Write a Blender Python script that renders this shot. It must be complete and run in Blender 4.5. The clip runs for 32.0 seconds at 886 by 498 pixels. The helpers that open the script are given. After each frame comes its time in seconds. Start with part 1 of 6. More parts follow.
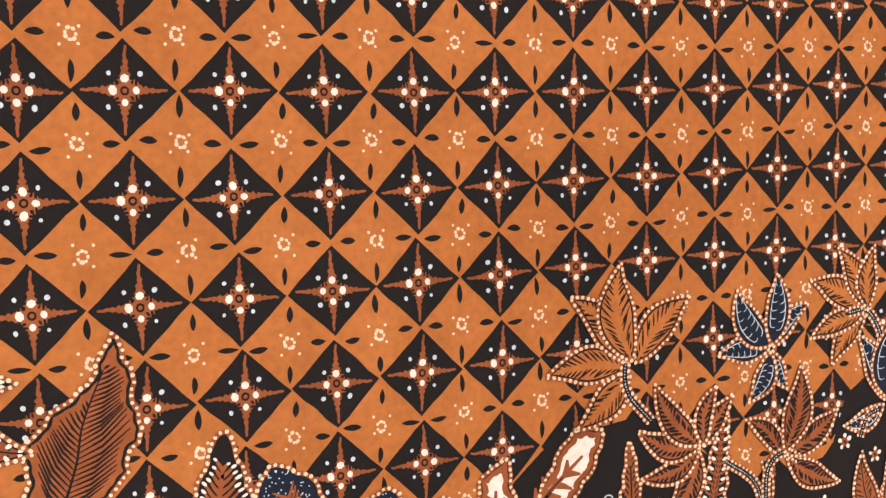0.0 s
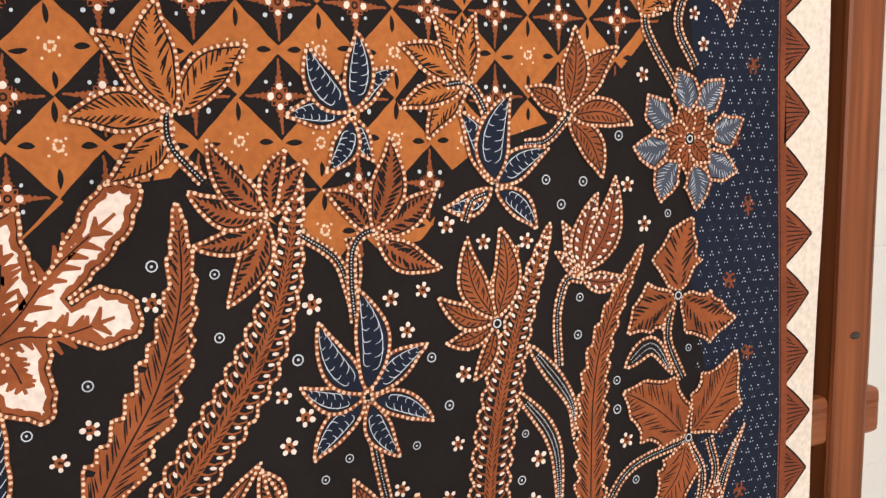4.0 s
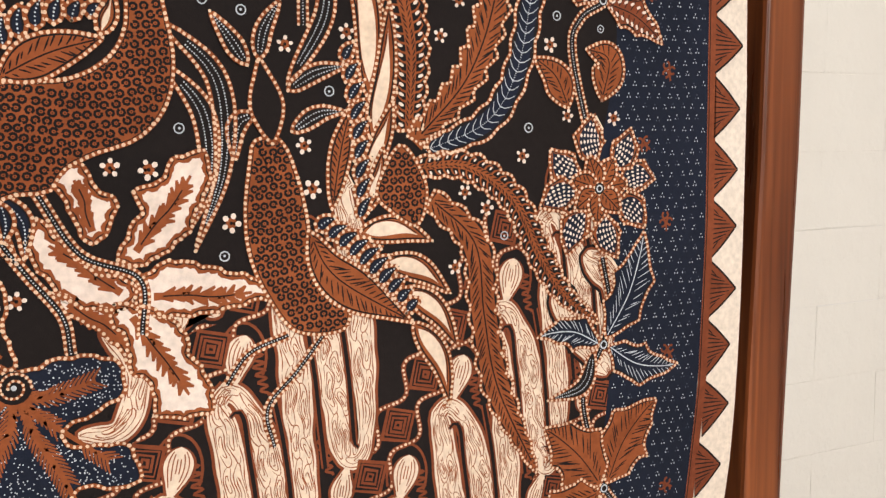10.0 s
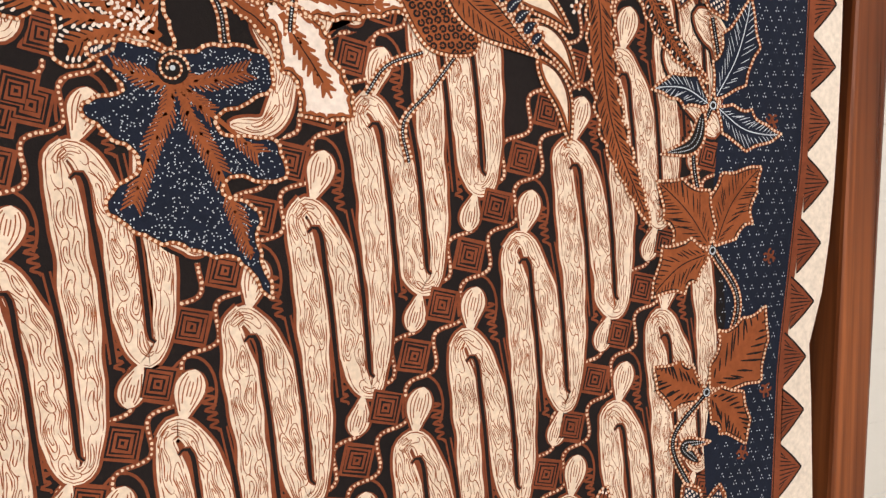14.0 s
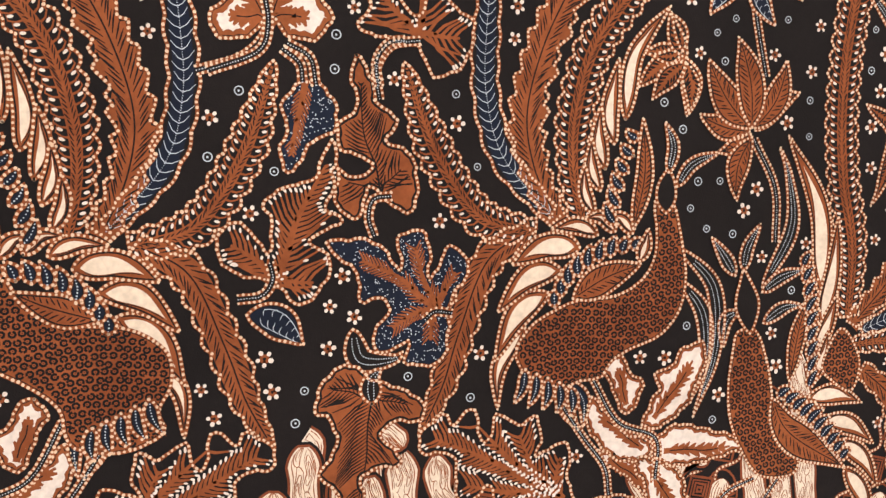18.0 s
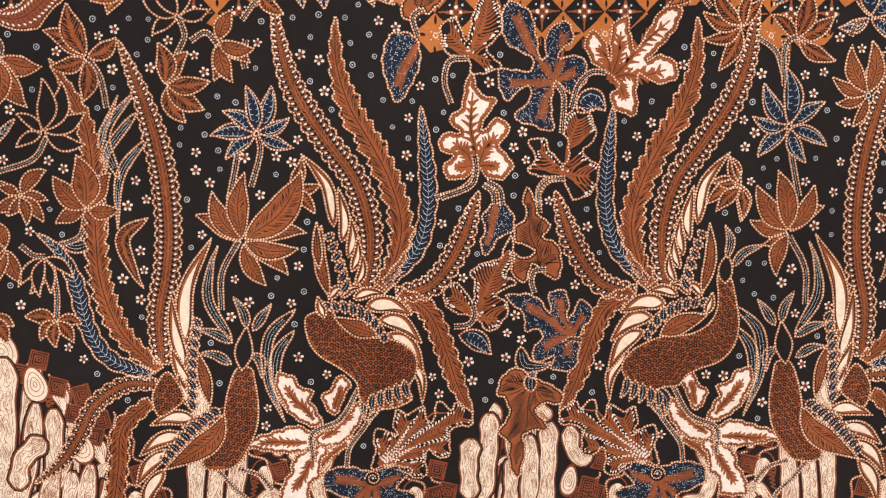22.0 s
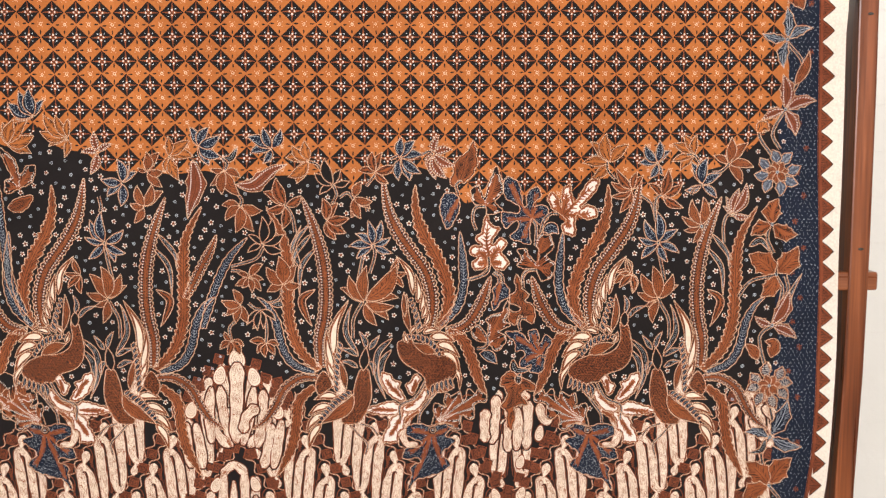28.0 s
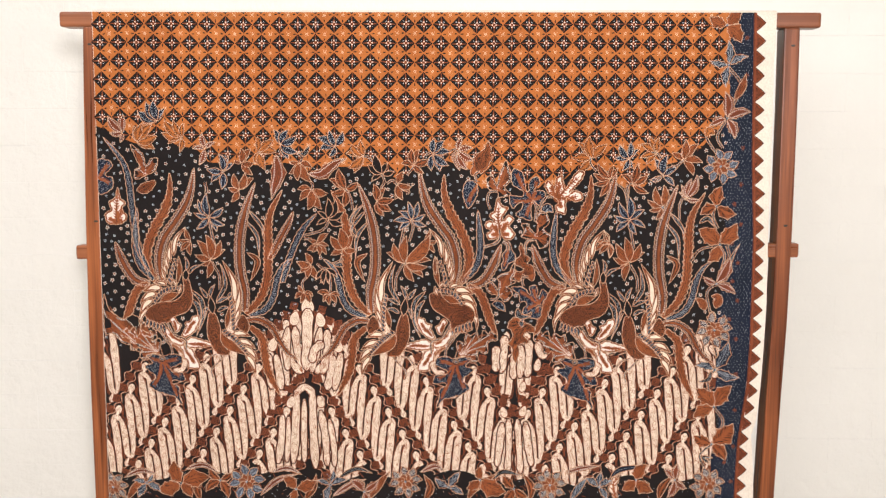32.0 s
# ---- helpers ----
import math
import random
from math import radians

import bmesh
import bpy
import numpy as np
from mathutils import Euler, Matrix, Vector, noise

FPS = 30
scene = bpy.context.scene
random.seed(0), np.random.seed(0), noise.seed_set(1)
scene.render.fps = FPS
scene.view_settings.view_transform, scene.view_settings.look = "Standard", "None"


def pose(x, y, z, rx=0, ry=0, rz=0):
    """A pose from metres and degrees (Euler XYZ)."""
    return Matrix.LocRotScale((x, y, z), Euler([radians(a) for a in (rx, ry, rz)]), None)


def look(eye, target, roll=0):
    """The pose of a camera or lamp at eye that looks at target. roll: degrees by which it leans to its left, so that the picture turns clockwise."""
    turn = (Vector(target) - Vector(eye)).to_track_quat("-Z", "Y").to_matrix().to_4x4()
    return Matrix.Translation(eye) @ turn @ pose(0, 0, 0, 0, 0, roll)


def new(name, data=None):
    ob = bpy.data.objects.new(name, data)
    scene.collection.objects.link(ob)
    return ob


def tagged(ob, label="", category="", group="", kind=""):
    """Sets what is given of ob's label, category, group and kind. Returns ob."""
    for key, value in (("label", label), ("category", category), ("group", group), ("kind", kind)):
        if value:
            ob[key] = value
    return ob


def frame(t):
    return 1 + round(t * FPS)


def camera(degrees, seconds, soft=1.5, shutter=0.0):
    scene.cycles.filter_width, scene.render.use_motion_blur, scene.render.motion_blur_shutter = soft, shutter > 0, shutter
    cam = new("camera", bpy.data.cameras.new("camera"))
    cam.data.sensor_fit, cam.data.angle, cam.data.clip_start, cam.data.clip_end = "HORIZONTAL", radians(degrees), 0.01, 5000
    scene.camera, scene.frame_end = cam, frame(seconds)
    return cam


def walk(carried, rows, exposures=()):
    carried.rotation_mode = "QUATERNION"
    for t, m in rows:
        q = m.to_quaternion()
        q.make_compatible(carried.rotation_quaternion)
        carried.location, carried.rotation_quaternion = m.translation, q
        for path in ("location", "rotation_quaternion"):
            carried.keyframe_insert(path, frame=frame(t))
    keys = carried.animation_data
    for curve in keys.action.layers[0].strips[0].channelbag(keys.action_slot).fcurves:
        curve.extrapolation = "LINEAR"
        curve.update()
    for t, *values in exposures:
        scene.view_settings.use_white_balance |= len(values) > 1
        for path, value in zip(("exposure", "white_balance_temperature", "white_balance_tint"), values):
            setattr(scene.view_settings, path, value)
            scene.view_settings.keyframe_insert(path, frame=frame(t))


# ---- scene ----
cam = camera(48.33, 32.0, soft=1.35)
PATH = [
    (0, (0.0713, -0.2760, 1.3645), (0.4336, 0.6494, 1.2536), -1.54),
    (0.5, (0.0931, -0.2776, 1.3626), (0.4710, 0.6415, 1.2507), -1.55),
    (1, (0.1187, -0.2890, 1.3573), (0.5146, 0.6231, 1.2502), -1.77),
    (1.5, (0.1390, -0.2999, 1.3565), (0.5495, 0.6032, 1.2305), -1.60),
    (2, (0.1611, -0.3096, 1.3465), (0.5814, 0.5902, 1.2296), -1.91),
    (2.5, (0.1754, -0.3111, 1.3371), (0.5998, 0.5870, 1.2221), -1.92),
    (4.5, (0.1776, -0.2986, 1.2692), (0.6441, 0.5737, 1.1224), -0.31),
    (5, (0.1780, -0.3023, 1.2491), (0.6459, 0.5686, 1.0992), -0.16),
    (5.5, (0.1816, -0.3039, 1.2270), (0.6513, 0.5673, 1.0837), -0.30),
    (6, (0.1847, -0.3029, 1.2070), (0.6513, 0.5702, 1.0656), -0.21),
    (6.5, (0.1861, -0.3048, 1.1815), (0.6443, 0.5726, 1.0399), -0.28),
    (7, (0.1850, -0.3020, 1.1570), (0.6443, 0.5750, 1.0164), -0.31),
    (7.5, (0.1868, -0.3017, 1.1379), (0.6448, 0.5768, 1.0021), -0.32),
    (8, (0.1875, -0.3064, 1.1212), (0.6503, 0.5706, 0.9915), -0.28),
    (8.5, (0.1953, -0.3169, 1.1025), (0.6549, 0.5623, 0.9767), -0.33),
    (9, (0.1996, -0.3221, 1.0792), (0.6546, 0.5594, 0.9531), -0.20),
    (9.5, (0.2026, -0.3217, 1.0592), (0.6598, 0.5599, 0.9420), -0.38),
    (10, (0.2062, -0.3250, 1.0386), (0.6596, 0.5596, 0.9295), -0.43),
    (10.5, (0.2009, -0.3285, 1.0152), (0.6471, 0.5613, 0.9191), -0.49),
    (11, (0.1924, -0.3302, 0.9896), (0.6414, 0.5581, 0.8928), -0.49),
    (11.5, (0.1933, -0.3378, 0.9682), (0.6335, 0.5538, 0.8627), -0.56),
    (12, (0.1890, -0.3354, 0.9431), (0.6342, 0.5545, 0.8438), -0.49),
    (12.5, (0.1838, -0.3329, 0.9239), (0.6276, 0.5579, 0.8262), -0.42),
    (13, (0.1692, -0.3257, 0.9073), (0.6205, 0.5611, 0.8071), -0.31),
    (13.5, (0.1619, -0.3225, 0.9165), (0.6116, 0.5656, 0.8218), -0.47),
    (15.5, (0.1318, -0.3177, 1.0210), (0.5624, 0.5786, 0.9148), -0.58),
    (16, (0.1130, -0.3132, 1.0488), (0.5341, 0.5880, 0.9463), -0.45),
    (16.5, (0.0947, -0.3175, 1.0734), (0.5002, 0.5898, 0.9628), -0.23),
    (17, (0.0838, -0.3384, 1.0937), (0.4191, 0.5985, 0.9950), -0.76),
    (17.5, (0.0624, -0.3503, 1.1087), (0.3810, 0.5925, 1.0099), -0.69),
    (18, (0.0592, -0.3700, 1.1243), (0.3414, 0.5828, 1.0119), -0.51),
    (18.5, (0.0542, -0.4039, 1.1278), (0.2938, 0.5617, 1.0261), -0.39),
    (19, (0.0382, -0.4360, 1.1316), (0.2272, 0.5405, 1.0276), -0.20),
    (19.5, (0.0246, -0.4669, 1.1382), (0.1806, 0.5154, 1.0349), -0.07),
    (20, (0.0292, -0.5083, 1.1475), (0.1425, 0.4792, 1.0378), -0.20),
    (20.5, (0.0338, -0.5354, 1.1556), (0.1217, 0.4541, 1.0410), -0.13),
    (21, (0.0467, -0.5738, 1.1645), (0.1085, 0.4177, 1.0500), -0.18),
    (21.5, (0.0575, -0.6038, 1.1812), (0.0973, 0.3885, 1.0634), -0.14),
    (22, (0.0582, -0.6326, 1.1867), (0.0950, 0.3605, 1.0753), -0.22),
    (22.5, (0.0606, -0.6684, 1.1962), (0.0869, 0.3250, 1.0841), -0.16),
    (23, (0.0540, -0.7084, 1.1880), (0.0784, 0.2863, 1.0875), -0.03),
    (23.5, (0.0518, -0.7458, 1.2055), (0.0707, 0.2480, 1.0962), -0.14),
    (24, (0.0588, -0.7859, 1.2247), (0.0772, 0.2070, 1.1073), -0.14),
    (24.5, (0.0613, -0.8259, 1.2399), (0.0808, 0.1685, 1.1360), -0.18),
    (25, (0.0568, -0.8711, 1.2610), (0.0721, 0.1231, 1.1554), -0.20),
    (25.5, (0.0652, -0.9060, 1.2762), (0.0654, 0.0887, 1.1742), -0.39),
    (27.5, (0.0452, -1.1229, 1.3114), (0.0548, -0.1287, 1.2041), -0.05),
    (28, (0.0494, -1.1751, 1.3072), (0.0479, -0.1804, 1.2044), -0.04),
    (28.5, (0.0463, -1.2109, 1.3158), (0.0411, -0.2168, 1.2078), 0.00),
    (29, (0.0471, -1.2609, 1.3181), (0.0372, -0.2671, 1.2071), 0.04),
    (29.5, (0.0494, -1.3193, 1.3158), (0.0338, -0.3259, 1.2023), 0.01),
    (30, (0.0495, -1.3809, 1.3277), (0.0303, -0.3874, 1.2156), 0.07),
    (30.5, (0.0515, -1.4354, 1.3356), (0.0233, -0.4425, 1.2201), 0.12),
    (31, (0.0546, -1.4819, 1.3400), (0.0261, -0.4896, 1.2197), 0.02),
    (31.5, (0.0556, -1.5180, 1.3201), (0.0299, -0.5243, 1.2118), 0.09),
    (32, (0.0516, -1.5474, 1.3231), (0.0271, -0.5542, 1.2088), 0.24),
]
EXPOSURE = [(0.0, -0.12, 6420, 10), (2.5, -0.23, 6380, 10), (6.0, -0.28, 6350, 10), (10.0, -0.27, 6480, 10), (13.0, -0.30, 6500, 10), (16.0, -0.22, 6350, 10), (19.0, -0.22, 6330, 10), (23.0, -0.22, 6300, 10), (28.0, -0.08, 6250, 10), (32.0, -0.06, 6250, 10)]
walk(cam, [(t, look(eye, target, roll)) for t, eye, target, roll in PATH], EXPOSURE)

# ---- light ----
world = bpy.data.worlds.new("room_light")
scene.world = world
world.use_nodes = True
world.node_tree.nodes["Background"].inputs["Color"].default_value = (1.0, 0.965, 0.95, 1)
world.node_tree.nodes["Background"].inputs["Strength"].default_value = 0.22


def area_lamp(name, eye, target, size, power, colour):
    data = bpy.data.lights.new(name, "AREA")
    data.shape, data.size, data.energy, data.color = "DISK", size, power, colour
    ob = new(name, data)
    ob.matrix_world = look(eye, target)
    return tagged(ob, "round warm-white light source, out of view", "lamp")


# unseen main source, set by the way the post's shadow falls
area_lamp("room_lamp", (0.44, -2.5, 1.66), (-0.12, 0.0, 1.2), 0.40, 57, (1.0, 0.955, 0.915))
# no fixture here: a wide fill added in place of ceiling bounce
area_lamp("ceiling_fill", (-0.75, -1.9, 2.55), (-0.25, 0.0, 1.3), 1.7, 34, (1.0, 0.965, 0.945))

# ---- materials ----


def nodes_of(name, roughness=0.9):
    mat = bpy.data.materials.new(name)
    mat.use_nodes = True
    tree = mat.node_tree
    bsdf = tree.nodes["Principled BSDF"]
    bsdf.inputs["Roughness"].default_value = roughness
    return mat, tree, bsdf


def tex(tree, kind, scale, where, **values):
    node = tree.nodes.new("ShaderNodeTex" + kind)
    node.inputs["Scale"].default_value = scale
    tree.links.new(where, node.inputs["Vector"])
    for key, value in values.items():
        node.inputs[key].default_value = value
    return node


def ramp(tree, fac, stops):
    node = tree.nodes.new("ShaderNodeValToRGB")
    node.color_ramp.elements[0].position, node.color_ramp.elements[0].color = stops[0][0], (*stops[0][1], 1)
    node.color_ramp.elements[1].position, node.color_ramp.elements[1].color = stops[-1][0], (*stops[-1][1], 1)
    for place, colour in stops[1:-1]:
        e = node.color_ramp.elements.new(place)
        e.color = (*colour, 1)
    tree.links.new(fac, node.inputs["Fac"])
    return node.outputs["Color"]


def mixed(tree, kind, fac, a, b):
    node = tree.nodes.new("ShaderNodeMix")
    node.data_type, node.blend_type = "RGBA", kind
    node.inputs["Factor"].default_value = fac
    tree.links.new(a, node.inputs[6])
    tree.links.new(b, node.inputs[7])
    return node.outputs[2]


def dyed(name, dark, light, crackle=0.0, uneven=0.35):
    """Dyed cotton: colour that wanders with the dye bath, fine weave, hairline cracks of the wax."""
    mat, tree, bsdf = nodes_of(name, 0.88)
    bsdf.inputs["Specular IOR Level"].default_value = 0.22
    pos = tree.nodes.new("ShaderNodeNewGeometry").outputs["Position"]
    broad = tex(tree, "Noise", 7, pos, Detail=6.0, Roughness=0.62)
    fine = tex(tree, "Noise", 420, pos, Detail=2.0)
    col = ramp(tree, broad.outputs["Fac"], [(0.28, dark), (0.72, light)])
    brush = tex(tree, "Noise", 55, pos, Detail=4.0, Roughness=0.6)
    strokes = ramp(tree, brush.outputs["Fac"], [(0.30, (0.74, 0.70, 0.66)), (0.52, (1.0, 1.0, 1.0)), (0.74, (1.22, 1.24, 1.28))])
    col = mixed(tree, "MULTIPLY", uneven, col, strokes)
    grain = ramp(tree, fine.outputs["Fac"], [(0.25, (0.80, 0.80, 0.80)), (0.75, (1.12, 1.12, 1.12))])
    col = mixed(tree, "MULTIPLY", 0.8, col, grain)
    if crackle:
        vor = tree.nodes.new("ShaderNodeTexVoronoi")
        vor.feature = "DISTANCE_TO_EDGE"
        vor.inputs["Scale"].default_value = 95
        tree.links.new(pos, vor.inputs["Vector"])
        line = ramp(tree, vor.outputs["Distance"], [(0.0, (0.75, 0.62, 0.48)), (0.035, (1, 1, 1))])
        col = mixed(tree, "MULTIPLY", crackle, col, line)
    tree.links.new(col, bsdf.inputs["Base Color"])
    # weave and slow hang of the cloth as relief
    weave = tex(tree, "Noise", 1500, pos, Detail=1.0)
    slow = tex(tree, "Noise", 5, pos, Detail=1.0)
    b1 = tree.nodes.new("ShaderNodeBump")
    b1.inputs["Strength"].default_value, b1.inputs["Distance"].default_value = 0.35, 0.0004
    b2 = tree.nodes.new("ShaderNodeBump")
    b2.inputs["Strength"].default_value, b2.inputs["Distance"].default_value = 0.25, 0.03
    tree.links.new(weave.outputs["Fac"], b1.inputs["Height"])
    tree.links.new(slow.outputs["Fac"], b2.inputs["Height"])
    tree.links.new(b2.outputs["Normal"], b1.inputs["Normal"])
    tree.links.new(b1.outputs["Normal"], bsdf.inputs["Normal"])
    return mat


DYE = {
    "orange": dyed("orange_dye", (0.37, 0.112, 0.027), (0.49, 0.160, 0.041), uneven=0.5),
    "brown": dyed("brown_dye", (0.228, 0.058, 0.018), (0.322, 0.092, 0.030), uneven=0.9),
    "rust": dyed("rust_dye", (0.165, 0.040, 0.016), (0.25, 0.066, 0.026), uneven=0.8),
    "dark": dyed("black_dye", (0.0075, 0.0052, 0.0050), (0.0145, 0.0100, 0.0095)),
    "navy": dyed("navy_dye", (0.0065, 0.0092, 0.0190), (0.0120, 0.0165, 0.0340)),
    "indigo": dyed("indigo_dye", (0.052, 0.060, 0.086), (0.092, 0.106, 0.142)),
    "cream": dyed("cream_resist", (0.68, 0.45, 0.30), (0.83, 0.63, 0.46)),
    "white": dyed("white_cotton", (0.75, 0.585, 0.445), (0.83, 0.68, 0.545), 0.10),
    "plain": dyed("undyed_cotton", (0.76, 0.64, 0.53), (0.83, 0.73, 0.63), uneven=0.15),
    "pale": dyed("pale_blue_resist", (0.42, 0.46, 0.52), (0.66, 0.70, 0.75)),
    "bloom": dyed("pink_white_resist", (0.74, 0.60, 0.52), (0.84, 0.73, 0.65)),
}


def wood(name, dark, light, axis):
    mat, tree, bsdf = nodes_of(name, 0.38)
    coord = tree.nodes.new("ShaderNodeTexCoord").outputs["Object"]
    mapping = tree.nodes.new("ShaderNodeMapping")
    mapping.inputs["Scale"].default_value = tuple(1.0 if i == axis else 46 for i in range(3))
    tree.links.new(coord, mapping.inputs["Vector"])
    grain = tex(tree, "Noise", 3.0, mapping.outputs["Vector"], Detail=6.0, Distortion=0.6)
    blot = tex(tree, "Noise", 3.2, coord, Detail=5.0)
    col = ramp(tree, grain.outputs["Fac"], [(0.34, dark), (0.66, light)])
    shade = ramp(tree, blot.outputs["Fac"], [(0.32, (0.58, 0.48, 0.42)), (0.64, (1.15, 1.13, 1.1))])
    col = mixed(tree, "MULTIPLY", 0.9, col, shade)
    tree.links.new(col, bsdf.inputs["Base Color"])
    gloss = ramp(tree, grain.outputs["Fac"], [(0.3, (0.24, 0.24, 0.24)), (0.7, (0.42, 0.42, 0.42))])
    tree.links.new(gloss, bsdf.inputs["Roughness"])
    bump = tree.nodes.new("ShaderNodeBump")
    bump.inputs["Strength"].default_value, bump.inputs["Distance"].default_value = 0.25, 0.0008
    tree.links.new(grain.outputs["Fac"], bump.inputs["Height"])
    tree.links.new(bump.outputs["Normal"], bsdf.inputs["Normal"])
    return mat


# wood grain, its contrast raised to paint in reflections on the varnished posts
WOOD_UP = wood("varnished_teak_upright", (0.085, 0.021, 0.007), (0.36, 0.110, 0.034), 2)
WOOD_ACROSS = wood("varnished_teak_across", (0.19, 0.058, 0.022), (0.33, 0.115, 0.046), 0)


def painted(name, low, high, roughness=0.6, scale=9.0, relief=0.002):
    mat, tree, bsdf = nodes_of(name, roughness)
    pos = tree.nodes.new("ShaderNodeNewGeometry").outputs["Position"]
    broad = tex(tree, "Noise", scale, pos, Detail=5.0)
    col = ramp(tree, broad.outputs["Fac"], [(0.3, low), (0.7, high)])
    tree.links.new(col, bsdf.inputs["Base Color"])
    fine = tex(tree, "Noise", 34, pos, Detail=6.0, Roughness=0.65)
    bump = tree.nodes.new("ShaderNodeBump")
    bump.inputs["Strength"].default_value, bump.inputs["Distance"].default_value = 0.35, relief
    tree.links.new(fine.outputs["Fac"], bump.inputs["Height"])
    tree.links.new(bump.outputs["Normal"], bsdf.inputs["Normal"])
    return mat


BRICK = painted("white_brick_paint", (0.80, 0.770, 0.715), (0.84, 0.810, 0.755), 0.55, 5.0, 0.010)
JOINT = painted("white_joint_paint", (0.78, 0.765, 0.74), (0.82, 0.805, 0.78), 0.6)
PLASTER = painted("white_plaster", (0.76, 0.74, 0.70), (0.82, 0.80, 0.77), 0.8)
FLOOR = painted("pale_floor", (0.42, 0.38, 0.33), (0.52, 0.48, 0.42), 0.35)
NAIL = painted("dark_nail", (0.02, 0.015, 0.012), (0.05, 0.04, 0.03), 0.5)

# ---- building helpers ----


def mesh_of(name, verts, faces, mats, slots=None):
    me = bpy.data.meshes.new(name)
    me.from_pydata([tuple(v) for v in verts], [], [tuple(f) for f in faces])
    for m in mats:
        me.materials.append(m)
    if slots is not None:
        me.polygons.foreach_set("material_index", np.array(slots, dtype=np.int32))
    me.update()
    return me


def part(name, bm, material, parent, label=""):
    me = bpy.data.meshes.new(name)
    bm.to_mesh(me)
    bm.free()
    me.materials.append(material)
    ob = new(name, me)
    ob.parent = parent
    return tagged(ob, label)


def box(bm, lo, hi, bevel=0.0, segments=2):
    made = bmesh.ops.create_cube(bm, size=1.0)["verts"]
    for v in made:
        v.co = Vector([lo[i] + (v.co[i] + 0.5) * (hi[i] - lo[i]) for i in range(3)])
    if bevel:
        edges = list({e for v in made for e in v.link_edges})
        bmesh.ops.bevel(bm, geom=edges, offset=bevel, segments=segments, affect="EDGES", profile=0.6)
    return bm


# ---- the room ----
WALL_Y = 0.30


def room():
    shell = (("wall_back", (-2.6, WALL_Y, 0), (2.6, WALL_Y + 0.12, 2.7), JOINT, "white painted brick wall behind the rack"),
             ("wall_left", (-2.72, -3.2, 0), (-2.6, WALL_Y, 2.7), PLASTER, "plain white plaster wall of the room"),
             ("wall_right", (2.6, -3.2, 0), (2.72, WALL_Y, 2.7), PLASTER, "plain white plaster wall of the room"),
             ("wall_front", (-2.6, -3.32, 0), (2.6, -3.2, 2.7), PLASTER, "plain white plaster wall of the room"),
             ("floor", (-2.72, -3.32, -0.1), (2.72, WALL_Y + 0.12, 0.0), FLOOR, "pale plain floor of the room"),
             ("ceiling", (-2.72, -3.32, 2.7), (2.72, WALL_Y + 0.12, 2.8), PLASTER, "plain white ceiling of the room"))
    made = {}
    for name, lo, hi, mat, label in shell:
        made[name] = tagged(part(name, box(bmesh.new(), lo, hi), mat, None, label), category=name.split("_")[0], kind="structure")
    return made


ROOM = room()


def tilted(bm, slope):
    for v in bm.verts:
        v.co.z += slope * v.co.x
    return bm


def rack():
    """Wooden display rack: two uprights, a bar laid on top, a middle rail whose tenons stick out, feet."""
    base = tagged(new("batik_rack"), "reddish-brown varnished wooden rack holding the cloth", "rack")
    base.location = (0, 0.02, 0)
    for xs in ((-0.5490, -0.5520, -0.5560, -0.5572, -0.5575, -0.5565), (0.5345, 0.5358, 0.5362, 0.5345, 0.5300, 0.5255)):
        bm = box(bmesh.new(), (0.0, -0.0165, 0.055), (0.0238, 0.022, 1.4885), 0.0022)
        for z in (0.73, 0.9, 1.03, 1.18, 1.38):
            bmesh.ops.bisect_plane(bm, geom=bm.verts[:] + bm.edges[:] + bm.faces[:], plane_co=(0, 0, z), plane_no=(0, 0, 1))
        for v in bm.verts:
            v.co.x += float(np.interp(-v.co.z, (-1.49, -1.38, -1.18, -1.03, -0.9, -0.73), xs))
        x0, x1 = xs[1], xs[1] + 0.0238
        name = "post"
        post = part(name, bm, WOOD_UP, base)
        xm = (x0 + x1) / 2
        part("foot", box(bmesh.new(), (xm - 0.02, -0.22, 0.0), (xm + 0.02, 0.22, 0.055), 0.006), WOOD_UP, base)
        for z in (1.462, 1.185):
            bm = bmesh.new()
            bmesh.ops.create_uvsphere(bm, u_segments=8, v_segments=5, radius=0.0022)
            bmesh.ops.scale(bm, vec=(1.6, 0.5, 0.8), verts=bm.verts)
            bmesh.ops.translate(bm, vec=(xm + 0.001, -0.0167, z), verts=bm.verts)
            part("nail", bm, NAIL, post, "small dark nail head")
    part("top_bar", box(bmesh.new(), (-0.5850, -0.0185, 1.4885), (0.5895, 0.020, 1.5118), 0.0045, 3), WOOD_ACROSS, base)
    part("middle_rail", tilted(box(bmesh.new(), (-0.5745, -0.0138, 1.1290), (0.5725, 0.012, 1.1515), 0.004, 3), 0.0095), WOOD_ACROSS, base, "middle rail with rounded ends through the posts")
    part("bottom_rail", box(bmesh.new(), (-0.575, -0.008, 0.30), (0.5620, 0.014, 0.335), 0.003), WOOD_ACROSS, base)
    return base


rack()

# ---- the cloth ----
LEFT, TOP, HEM = -0.5325, 1.5160, 0.42


def selvedge(z):
    """x of the cloth's free edge, which hangs in slow waves."""
    zs = (0.40, 0.746, 0.78, 0.82, 0.847, 0.86, 0.90, 0.95, 1.0, 1.06, 1.11, 1.2, 1.3, 1.52)
    return float(np.interp(z, zs, (0.517, 0.5165, 0.5145, 0.5115, 0.5080, 0.5130, 0.5180, 0.5205, 0.5225, 0.5245, 0.5240, 0.5215, 0.5210, 0.5210)))


